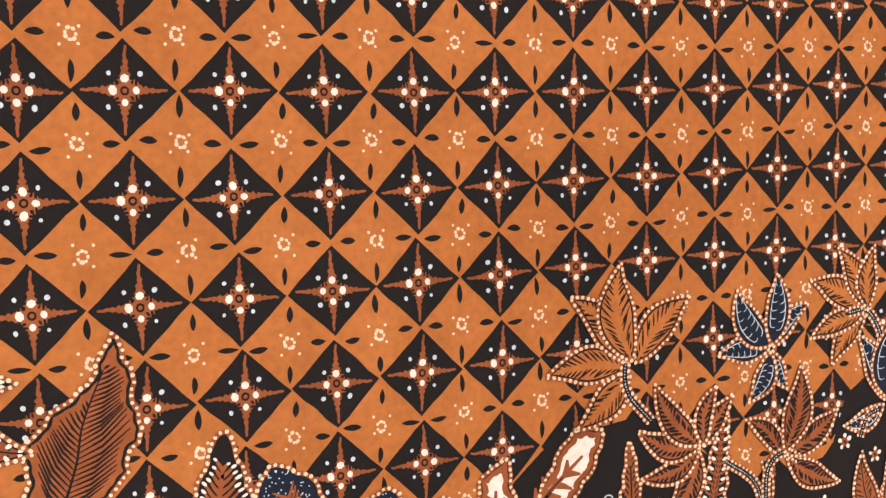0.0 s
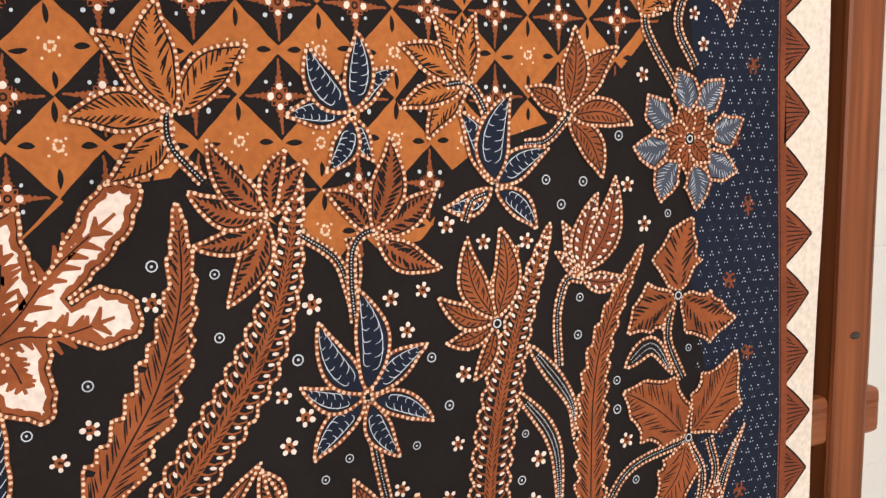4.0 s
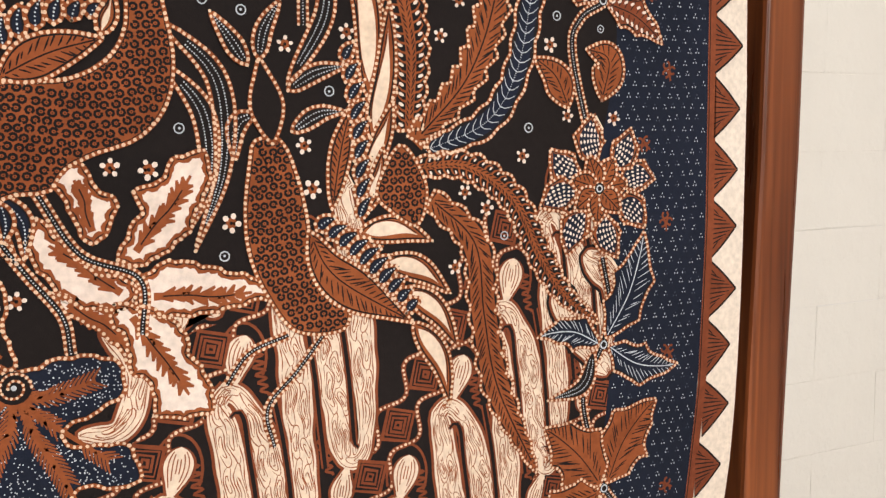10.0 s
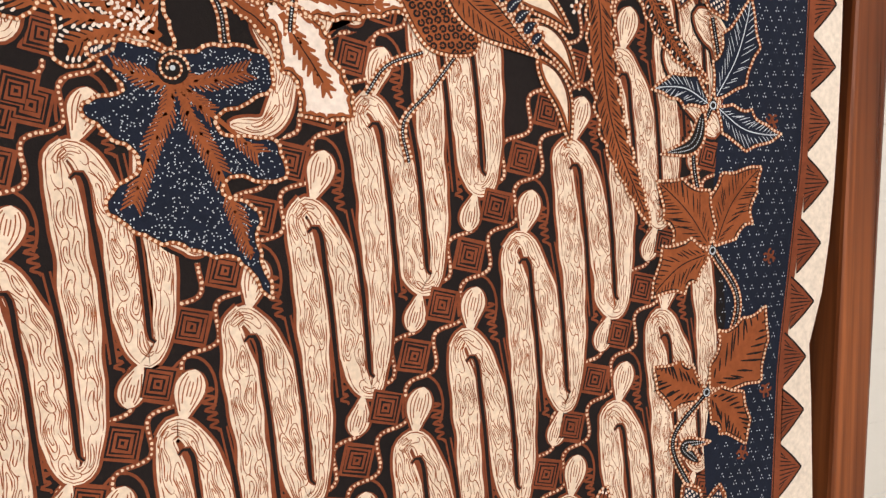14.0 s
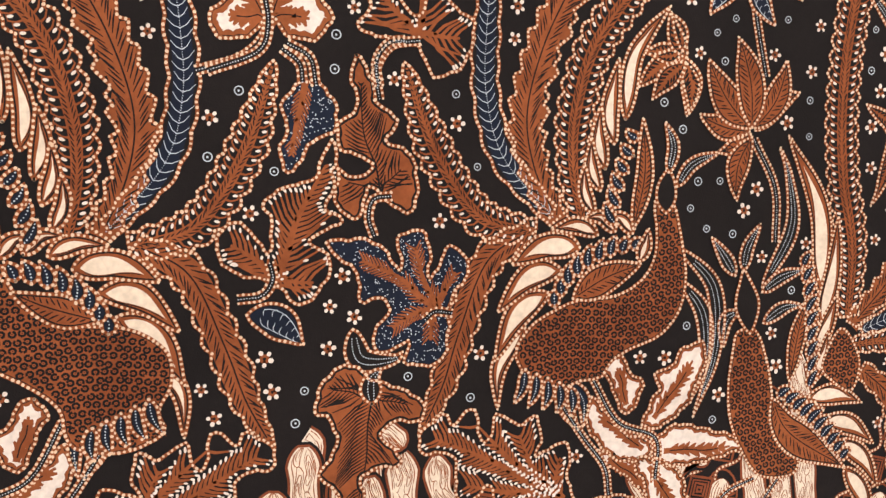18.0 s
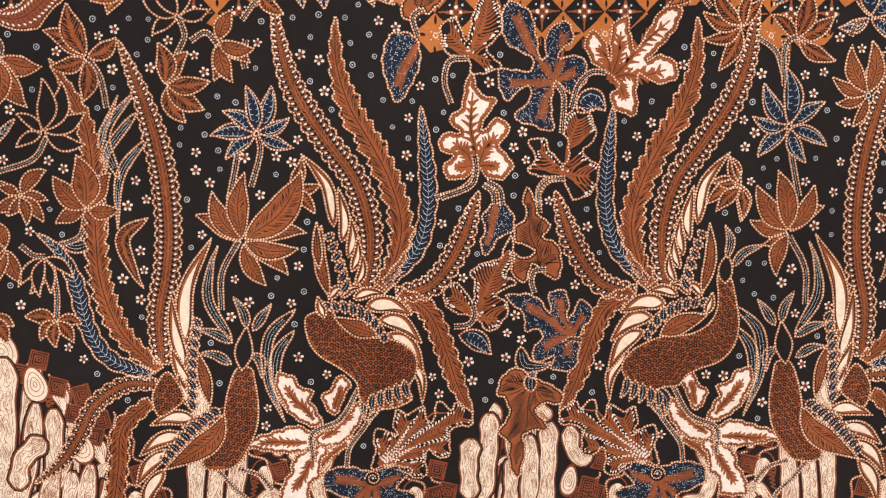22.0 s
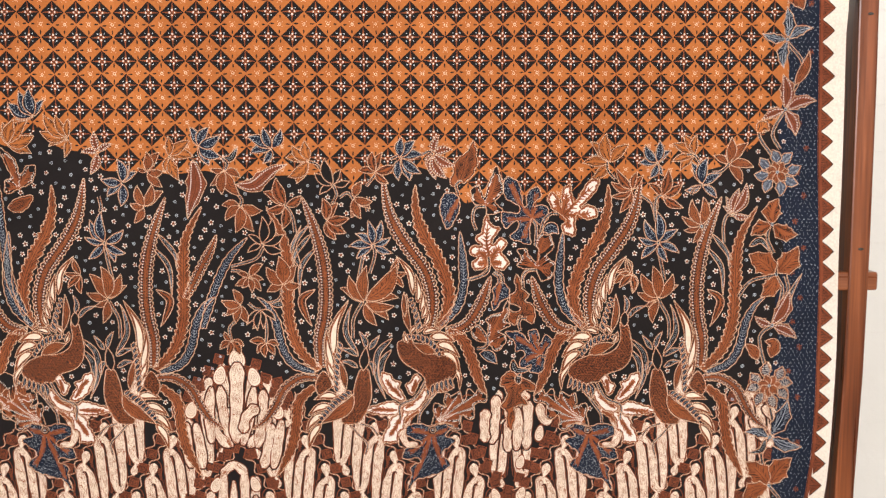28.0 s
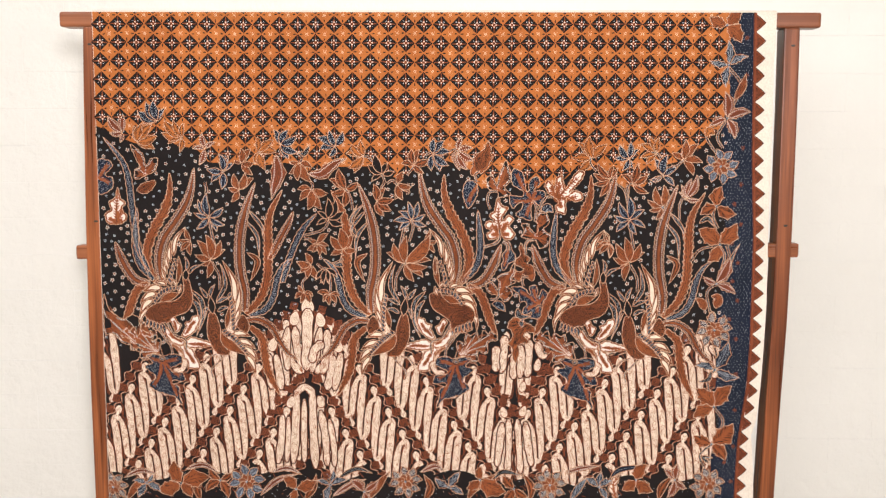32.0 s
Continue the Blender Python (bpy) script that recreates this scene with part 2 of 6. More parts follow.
def cloth_sheet():
    """One sheet: up the front, over the bar and down the back."""
    section = [(0.0, HEM + (TOP - 0.004 - HEM) * i / 46) for i in range(47)]
    section += [(0.0015 + 0.0205 * (1 - math.cos(a)), TOP - 0.004 + 0.004 * math.sin(a)) for a in [math.pi * i / 10 for i in range(1, 10)]]
    section += [(0.0445, TOP - 0.004 - (TOP - 0.6) * i / 20) for i in range(21)]
    cols = 60
    verts, faces = [], []
    for y, z in section:
        edge = selvedge(z)
        for c in range(cols + 1):
            f = c / cols
            curl = 0.004 * math.sin(z * 9 + 1) ** 2 * max(0, (f - 0.965) / 0.035) ** 2 if y == 0.0 and z < 1.46 else 0
            verts.append((LEFT + (edge - LEFT) * f, y + curl, z))
    n = cols + 1
    for r in range(len(section) - 1):
        for c in range(cols):
            faces.append((r * n + c, r * n + c + 1, (r + 1) * n + c + 1, (r + 1) * n + c))
    me = mesh_of("batik_cloth", verts, faces, [DYE["plain"]])
    for p in me.polygons:
        p.use_smooth = True
    return tagged(new("batik_cloth", me), "brown, black and cream hand-drawn batik cloth draped over the rack", "cloth")


CLOTH = cloth_sheet()
PANEL = [1.0, 0.0]
MOTIFS = [0]
STEP = 0.000003
rng = random.Random(4)
TAKEN = np.zeros((620, 400), bool)


def curve(points, n=40, closed=False):
    """Smooth curve through a few points, evenly resampled."""
    p = np.array(points, float)
    if closed:
        p = np.vstack([p[-1], p, p[0], p[1]])
    else:
        p = np.vstack([2 * p[0] - p[1], p, 2 * p[-1] - p[-2]])
    out = []
    for i in range(1, len(p) - 2):
        t = np.linspace(0, 1, 14, endpoint=False)[:, None]
        a, b, c, d = p[i - 1], p[i], p[i + 1], p[i + 2]
        out.append(0.5 * (2 * b + (c - a) * t + (2 * a - 5 * b + 4 * c - d) * t ** 2 + (3 * b - a - 3 * c + d) * t ** 3))
    q = np.vstack(out + [p[-2][None]])
    if len(q) > 1:
        return even(q, n)
    return q


def even(q, n):
    s = np.concatenate([[0], np.cumsum(np.hypot(*np.diff(q, axis=0).T))])
    u = np.linspace(0, s[-1], n)
    return np.stack([np.interp(u, s, q[:, 0]), np.interp(u, s, q[:, 1])], 1)


def length(q):
    return float(np.hypot(*np.diff(q, axis=0).T).sum())


def normals(q, closed=False):
    if closed:
        t = np.roll(q, -1, 0) - np.roll(q, 1, 0)
    else:
        t = np.gradient(q, axis=0)
    t /= np.maximum(np.hypot(t[:, 0], t[:, 1]), 1e-9)[:, None]
    return np.stack([-t[:, 1], t[:, 0]], 1)


WORDS = {"hatch": "brown hatched", "fieldhatch": "orange-brown hatched", "navy": "navy", "feather": "brown feathered", "dots": "white-spotted brown",
         "grey": "pale blue", "fernleaf": "navy veined", "dark": "black", "cells": "white-celled navy", "blade": "black dotted", "white": "white-cored brown",
         "bar": "navy barred", "coral": "white brown-veined", "saw": "saw-edged brown", "vine": "white-dotted brown", "fern": "navy fern-like",
         "ribbon": "wavy brown", "brown": "plain brown", "vein": "black brown-veined", "soft": "orange"}


class Ink:
    """Flat shapes of dye on the cloth, laid in thin layers, that become one mesh. Units in here: millimetres."""

    def __init__(self, name, base, label=""):
        MOTIFS[0] += 1
        self.name, self.group, self.base, self.label, self.level = name, base, base * 4 + (MOTIFS[0] % 9) * 0.4, label, 0
        self.verts, self.faces, self.slots, self.mats, self.count, self.tick = [], [], [], [], 0, 0

    def slot(self, colour):
        if colour not in self.mats:
            self.mats.append(colour)
        return self.mats.index(colour)

    def put(self, pts, layer):
        self.tick = (self.tick + 1) % 9
        y = -(self.base + layer + self.tick * 0.05) * STEP - 0.0001
        start = self.count
        for x, z in pts:
            self.verts.append((x * 0.001, y, z * 0.001))
        self.count += len(pts)
        return start

    def poly(self, pts, layer, colour):
        a = self.put(pts, layer)
        self.faces.append(tuple(range(a, a + len(pts))))
        self.slots.append(self.slot(colour))

    def ribbon(self, q, width, layer, colour):
        q = np.asarray(q, float)
        w = np.broadcast_to(np.asarray(width, float), (len(q),))[:, None] / 2
        nrm = normals(q)
        a = self.put(np.vstack([q + nrm * w, q - nrm * w]), layer)
        n, s = len(q), self.slot(colour)
        for i in range(n - 1):
            self.faces.append((a + i, a + i + 1, a + n + i + 1, a + n + i))
            self.slots.append(s)

    def dot(self, c, r, layer, colour, stretch=1.0, angle=0.0, n=7):
        ca, sa = math.cos(angle), math.sin(angle)
        pts = []
        for i in range(n):
            a = 2 * math.pi * i / n + 0.3
            u, v = r * stretch * math.cos(a), r * math.sin(a)
            pts.append((c[0] + u * ca - v * sa, c[1] + u * sa + v * ca))
        self.poly(pts, layer, colour)

    def ring(self, c, r, width, layer, colour, n=10):
        a = np.linspace(0, 2 * math.pi, n + 1)
        self.ribbon(np.stack([c[0] + r * np.cos(a), c[1] + r * np.sin(a)], 1), width, layer, colour)

    def beads(self, q, layer, r=0.60, gap=1.92, colour="cream", jitter=0.12):
        m = max(2, int(length(q) / gap))
        e = even(q, m)
        for x, z in e:
            k = r * rng.uniform(0.8, 1.15)
            self.dot((x + rng.uniform(-jitter, jitter), z + rng.uniform(-jitter, jitter)), k, layer, colour, rng.uniform(0.9, 1.25), rng.uniform(0, 3))

    def edge(self, q, layer, closed=True):
        """The usual outline: brown line with a row of cream dots on it."""
        q = np.vstack([q, q[:1]]) if closed else q
        self.ribbon(even(q, max(8, int(length(q) / 2.2))), 1.35, layer, "brown")
        self.beads(q, layer + 1)

    def done(self):
        if not self.faces:
            return None
        sx, tx = PANEL
        v = np.array(self.verts)
        v[:, 0] = v[:, 0] * sx + tx
        faces = self.faces if sx > 0 else [f[::-1] for f in self.faces]
        keep = (v[:, 0] > LEFT + 0.0005)
        if not keep.all():
            v[:, 0] = np.maximum(v[:, 0], LEFT + 0.0006)
            pairs = [(f, s) for f, s in zip(faces, self.slots) if any(keep[i] for i in f)]
            if not pairs:
                return None
            faces, slots = [p[0] for p in pairs], [p[1] for p in pairs]
        else:
            slots = self.slots
        if v[:, 2].max() > TOP - 0.005:
            v[:, 2] = np.minimum(v[:, 2], TOP - 0.005)
        ob = new(self.name, mesh_of(self.name, v, faces, [DYE[m] for m in self.mats], slots))
        ob.parent = CLOTH
        if self.group >= 20 or self.name.startswith("wave"):
            i = np.clip(((v[:, 0] + 0.62) * 500).astype(int), 2, 617)
            j = np.clip(((v[:, 2] - 0.72) * 500).astype(int), 2, 397)
            for di in range(-1, 2):
                for dj in range(-1, 2):
                    TAKEN[i + di, j + dj] = True
        return tagged(ob, self.label)


def inset(q, d):
    """A closed outline moved inwards by d, with the parts that fold over dropped."""
    area = 0.5 * np.sum(q[:, 0] * np.roll(q[:, 1], -1) - np.roll(q[:, 0], -1) * q[:, 1])
    n = normals(q, True) * (1 if area > 0 else -1)
    m = q + n * d
    dist = np.sqrt(((m[:, None, :] - q[None, :, :]) ** 2).sum(2)).min(1)
    return m, dist > d * 0.93


def hatch(ink, spine, half, layer, colour="dark", gap=2.2, lean=0.7, width=0.35, both=True):
    """Short pen strokes slanting off a spine."""
    n = max(3, int(length(spine) / gap))
    e, nr = even(spine, n), normals(even(spine, n))
    t = np.stack([nr[:, 1], -nr[:, 0]], 1)
    h = np.interp(np.linspace(0, 1, n), np.linspace(0, 1, len(half)), half)
    for i in range(1, n - 1):
        for side in ((1, -1) if both else (1,)):
            a0, a1 = rng.uniform(0.12, 0.3), rng.uniform(0.55, 0.86)
            p = e[i] + side * nr[i] * h[i] * a0
            q = e[i] + side * nr[i] * h[i] * a1 + t[i] * lean * h[i] * (a1 - a0) * rng.uniform(0.7, 1.2)
            ink.ribbon([p, (p + q) / 2 + nr[i] * rng.uniform(-0.2, 0.2), q], [width * 0.6, width * 1.3, width * 0.4], layer, colour)


def profile(kind, n):
    s = np.linspace(0, 1, n)
    if kind == "petal":
        return np.sin(np.pi * s ** 0.92) ** 0.84 * (1 - 0.45 * s ** 3) * 1.05
    if kind == "blade":
        return np.sin(np.pi * s ** 0.7) ** 0.9
    return np.minimum(1, s * 5 + 0.25) * np.minimum(1, (1 - s) * 2.6) ** 0.7


def leaf_on(ink, kind, pts, width, layer=0, ripple=0.0, only=""):
    """One petal, feather or blade along a curve; each lies over the one before."""
    layer = ink.level
    ink.level += 5
    n = 34 if ripple else 26
    sp = curve(pts, n)
    half = profile("blade" if kind in ("white", "blade", "bar") else "petal", n) * width / 2
    nr = normals(sp)
    wob = 1 + 0.05 * np.sin(np.linspace(0, 9, n) + rng.uniform(0, 6))
    wob2 = wob
    if ripple:
        f = np.linspace(0, 1, n)
        cusp = lambda ph: 1 - ripple * 1.3 + ripple * 3.2 * (1 - np.abs(np.sin(math.pi * (3.1 * f + ph)))) ** 1.5 * np.minimum(1, 2.2 * (1 - f) + 0.2)
        wob, wob2 = wob * cusp(rng.random()), wob * cusp(rng.random())
    if only:
        f = np.linspace(0, 1, n)
        half = np.maximum(np.sin(np.pi * f ** 1.05), 0.0) ** 0.42 * width / 2
    if kind in ("coral", "speckled", "sprig", "oak"):
        half = half * 0.94 if kind == "sprig" else half * (0.56 + 0.62 * np.abs(np.sin(np.pi * np.linspace(0.25, 3.4, n))) ** 1.1)
    if kind == "sprig":
        f = np.linspace(0, 1, n)
        wob, wob2 = wob * (0.82 + 0.26 * np.abs(np.sin(f * 13))), wob * (0.82 + 0.26 * np.abs(np.sin(f * 13 + 1)))
    a, b = sp + nr * (half * wob)[:, None], sp - nr * (half * wob2)[:, None]
    out = np.vstack([a, b[-2:0:-1]])
    inner = np.vstack([sp + nr * np.maximum(half * wob - 1.3, 0.05)[:, None], (sp - nr * np.maximum(half * wob2 - 1.3, 0.05)[:, None])[-2:0:-1]])
    if only != "fill":
        ink.poly(out, layer, "dark")
    if only == "edge":
        ink.edge(out, layer + 3)
        return layer
    if kind == "speckled":
        ink.poly(inner, layer + 1, "navy")
        for k in range(int(length(sp) * width / 4.2)):
            i = rng.randrange(1, n - 1)
            ink.dot(sp[i] + nr[i] * rng.uniform(-0.86, 0.86) * max(0.0, half[i] - 1.4), 0.27, layer + 2, "pale", n=5)
        ink.ribbon(sp[:-4], np.linspace(1.8, 0.7, n - 4), layer + 3, "brown")
        hatch(ink, sp[:-3], np.minimum(half[:-3] * 0.62, 3.4), layer + 3, "brown", 1.7, 1.0, 0.8)
    elif kind == "sprig":
        ink.poly(inner, layer + 1, "dark")
        ink.ribbon(sp[:-3], np.maximum(half[:-3] * 0.8, 1.6), layer + 2, "brown")
        hatch(ink, sp[:-3], half[:-3] * 0.42, layer + 2.6, "dark", 2.0, 1.4, 0.45)
        ink.ribbon(sp[2:-5], 0.4, layer + 3, "dark")
        for i in range(2, n - 4, 2):
            for side in (1, -1):
                e = nr[i] * side * half[i]
                h = (sp[min(n - 1, i + 3)] - sp[i]) * 0.8
                ink.ribbon([sp[i], sp[i] + e * 0.3 + h * 0.15, sp[i] + e * 0.58 + h * 0.7], [1.9, 1.6, 0.7], layer + 2, "brown")
                ink.dot(sp[i] + e * 0.66 + h * 0.95, 0.6, layer + 3, "bloom", 1.8, math.atan2(e[1] + h[1], e[0] + h[0]))
    elif kind == "oak":
        ink.poly(inner, layer + 1, "brown")
        ink.ribbon(sp[2:-3], 0.5, layer + 2, "dark")
        hatch(ink, sp, half * 0.8, layer + 2, gap=2.6, lean=1.2)
    elif kind == "hatch":
        ink.poly(inner, layer + 1, "brown")
        ink.ribbon(sp[2:-2], 0.5, layer + 2, "dark")
        hatch(ink, sp, half, layer + 2, gap=2.0, lean=1.1, width=0.48)
    elif kind == "fieldhatch":
        ink.poly(inner, layer + 1, "orange")
        hatch(ink, sp, half * 1.1, layer + 2, gap=1.7, lean=1.4, width=0.55)
    elif kind == "feather":
        ink.poly(inner, layer + 1, "brown")
        ink.ribbon(sp[2:-2], 0.5, layer + 2, "brown")
        hatch(ink, sp, half * 1.05, layer + 2, "dark", max(1.6, width / 9), 1.1, 0.85)
    elif kind == "navy":
        ink.poly(inner, layer + 1, "navy")
        for i in range(4, n - 6, 3):
            for side in (1, -1):
                if half[i] < 2.0:
                    continue
                a, b = i + 1 + (side > 0), min(n - 1, i + 6)
                p, q = sp[a] + side * nr[a] * half[a] * 0.12, sp[b] + side * nr[b] * half[b] * 0.62
                c = sp[i + 2] + side * nr[i + 2] * half[i + 2] * 0.55
                ink.ribbon(curve([p, c, q], 7), [0.15, 0.28, 0.32, 0.32, 0.28, 0.22, 0.12], layer + 2, "pale")
    elif kind == "grey":
        ink.poly(inner, layer + 1, "indigo")
        hatch(ink, sp, half, layer + 2, "pale", 1.2, 0.8, 0.25)
    elif kind == "white":
        ink.poly(inner, layer + 1, "brown")
        lo, hi = 2, int(n * 0.84)
        f = np.linspace(0, 1, hi - lo)
        w2 = np.sqrt(np.maximum(0.0, 1 - (1 - np.minimum(1, f * 5)) ** 2)) * (1 - f ** 3) * np.maximum(half[lo:hi] - 2.0, 0.4)
        q1, q2 = sp[lo:hi] + nr[lo:hi] * (w2 * 1.1)[:, None], sp[lo:hi] - nr[lo:hi] * (w2 * 0.9)[:, None]
        ink.poly(np.vstack([q1, q2[-2:0:-1]]), layer + 2, "white")
        ink.ribbon(q1[1:-1] + nr[lo + 1:hi - 1] * 0.45, 0.32, layer + 2, "dark")
    elif kind == "bar":
        ink.poly(inner, layer + 1, "navy")
        ink.beads(sp[3:-3], layer + 2, 0.3, 1.0, "pale", 0.05)
    elif kind == "blade":
        for k in (-0.3, 0.3):
            ink.beads((sp + nr * (half * k)[:, None])[3:-3], layer + 2, 0.28, 0.95, "pale", 0.05)
    elif kind == "coral":
        ink.poly(inner, layer + 1, "brown")
        s = np.linspace(0, 1, n)
        w = np.maximum(half - 1.9, 0.1)
        q1 = sp + nr * (w * (1 + 0.10 * np.sin(s * 26)))[:, None]
        q2 = sp - nr * (w * (1 + 0.10 * np.sin(s * 26 + 1)))[:, None]
        ink.poly(np.vstack([q1, q2[::-1]]), layer + 2, "white")
        ink.ribbon(sp[:-3], np.linspace(3.4, 1.1, n - 3), layer + 3, "brown")
        for i in range(3, n - 5, 3):
            side = 1 if (i // 3) % 2 else -1
            for sd, far in ((side, 0.74), (-side, 0.45)):
                tip = sp[min(n - 1, i + 3)] + sd * nr[i] * half[i] * far
                ink.ribbon([sp[i], (sp[i] + tip) / 2 + sd * nr[i] * 0.4, tip], [2.2, 1.7, 0.9], layer + 3, "brown")
    elif kind == "dots":
        ink.poly(inner, layer + 1, "rust")
        ink.ribbon(sp[2:-2], 0.45, layer + 2, "dark")
        m = max(4, int(length(sp) / 2.7))
        e, en = even(sp, m), normals(even(sp, m))
        eh = np.interp(np.linspace(0, 1, m), np.linspace(0, 1, n), half)
        for i in range(1, m - 1):
            for side in (1, -1):
                d = en[i] * side
                t = np.array([en[i][1], -en[i][0]])
                ink.dot(e[i] + d * eh[i] * 0.55, 0.62, layer + 2, "bloom", 1.8, math.atan2(d[1] + t[1], d[0] + t[0]))
                ink.ribbon([e[i] + d * eh[i] * 0.15, e[i] + d * eh[i] * 0.4 + t * 0.4, e[i] + d * eh[i] * 0.75 + t * 1.0], 0.4, layer + 1.5, "dark")
    elif kind == "fernleaf":
        ink.poly(inner, layer + 1, "navy")
        ink.ribbon(sp[1:-2], 0.5, layer + 2, "pale")
        hatch(ink, sp, half * 1.05, layer + 2, "pale", max(1.8, width / 8), 1.2, 0.30)
    elif kind == "cells":
        ink.poly(inner, layer + 1, "brown")
        core = np.maximum(half - 2.0, 0.05)
        ink.poly(np.vstack([sp + nr * core[:, None], (sp - nr * core[:, None])[-2:0:-1]])[2:-2], layer + 1.5, "navy")
        m = max(5, int(length(sp) / 1.9))
        e, en = even(sp, m), normals(even(sp, m))
        eh = np.interp(np.linspace(0, 1, m), np.linspace(0, 1, n), core)
        for i in range(1, m - 1):
            k = -eh[i] + (0.3 if i % 2 else 0.85)
            while k < eh[i] - 0.2:
                ang = math.atan2(en[i][1], en[i][0]) + 1.57 + rng.uniform(-0.5, 0.5)
                ink.dot(e[i] + en[i] * k, 0.52 * rng.uniform(0.8, 1.15), layer + 2.5, "bloom", 1.5, ang, 6)
                k += 1.6
    if only != "fill":
        ink.edge(out, layer + 3)
    return layer


def leaf(kind, pts, width, base=30, ripple=0.0):
    ink = Ink("leaf_motif", base, WORDS[kind] + " leaf with a cream dotted outline")
    leaf_on(ink, kind, pts, width, 0, ripple)
    return ink.done()


def fan_on(ink, kind, roots, tips, n, width, layer=0):
    r, t = curve(roots, n), curve(tips, n)
    for i in range(n):
        mid = (r[i] + t[i]) / 2
        d = t[i] - r[i]
        bend = np.array([-d[1], d[0]]) * 0.10
        leaf_on(ink, kind, [r[i], mid + bend, t[i]], width, layer)


def flower(kind, c, tips, fat=0.42, base=60, heart="ring", ripple=0.11):
    """Petals from one heart to the given tips."""
    ink = Ink("flower_motif", base, WORDS[kind] + " flower with a cream dotted outline")
    c = np.array(c, float)
    for k, tip in enumerate(tips):
        tip = np.array(tip, float)
        d = tip - c
        L = np.hypot(*d)
        side = np.array([-d[1], d[0]]) / L
        bow = rng.choice((-1, 1)) * rng.uniform(0.05, 0.12) * L
        wide = fat * (1.0 if not ripple else 1.16 if len(tips) < 5 else 0.86) * rng.uniform(0.92, 1.08)
        leaf_on(ink, kind, [c + d * 0.06, c + d * 0.45 + side * bow, c + d * 0.78 + side * bow * 0.7, tip], L * wide, 0, ripple if len(tips) < 5 else 0.0)
    top = ink.level
    if heart == "ring":
        ink.dot(c, 2.2, top, "dark", n=10)
        ink.ring(c, 1.5, 0.6, top + 1, "pale")
    elif heart == "cup":
        ink.dot(c, 2.6, top, "dark", 1.3, n=10)
        ink.ring(c, 2.3, 0.8, top + 1, "cream")
    return ink.done()


def rosette(c, r1, r2, outer, base=62):
    """Round flower: six inner petals, a ring of eight pointed outer ones."""
    ink = Ink("rosette_motif", base, "brown-hearted round flower with " + WORDS[outer] + " outer petals")
    for i in range(8):
        a = 2 * math.pi * i / 8 + 0.2 + rng.uniform(-0.06, 0.06)
        d = np.array([math.cos(a), math.sin(a)])
        sd = np.array([-d[1], d[0]]) * rng.choice((-1, 1)) * r2 * 0.07
        c0, tip = c + d * r1 * 0.85, c + d * r2 * rng.uniform(0.98, 1.1) + sd
        leaf_on(ink, outer, [c0, c0 * 0.55 + tip * 0.45 - sd, tip], r2 * 0.47, 0, 0.07)
    ink.dot(c, r1 * 0.9, ink.level, "dark", n=20)
    ink.level += 1
    for i in range(7):
        a = 2 * math.pi * i / 7 + 0.15
        d = np.array([math.cos(a), math.sin(a)])
        leaf_on(ink, "hatch", [c + d * 0.5, c + d * r1 * 0.6, c + d * r1 * 1.12, c + d * r1 * 1.16], r1 * 0.80, 6)
    ink.dot(c, 2.4, ink.level, "dark", n=12)
    ink.ring(c, 1.3, 0.6, ink.level + 1, "pale")
    return ink.done()


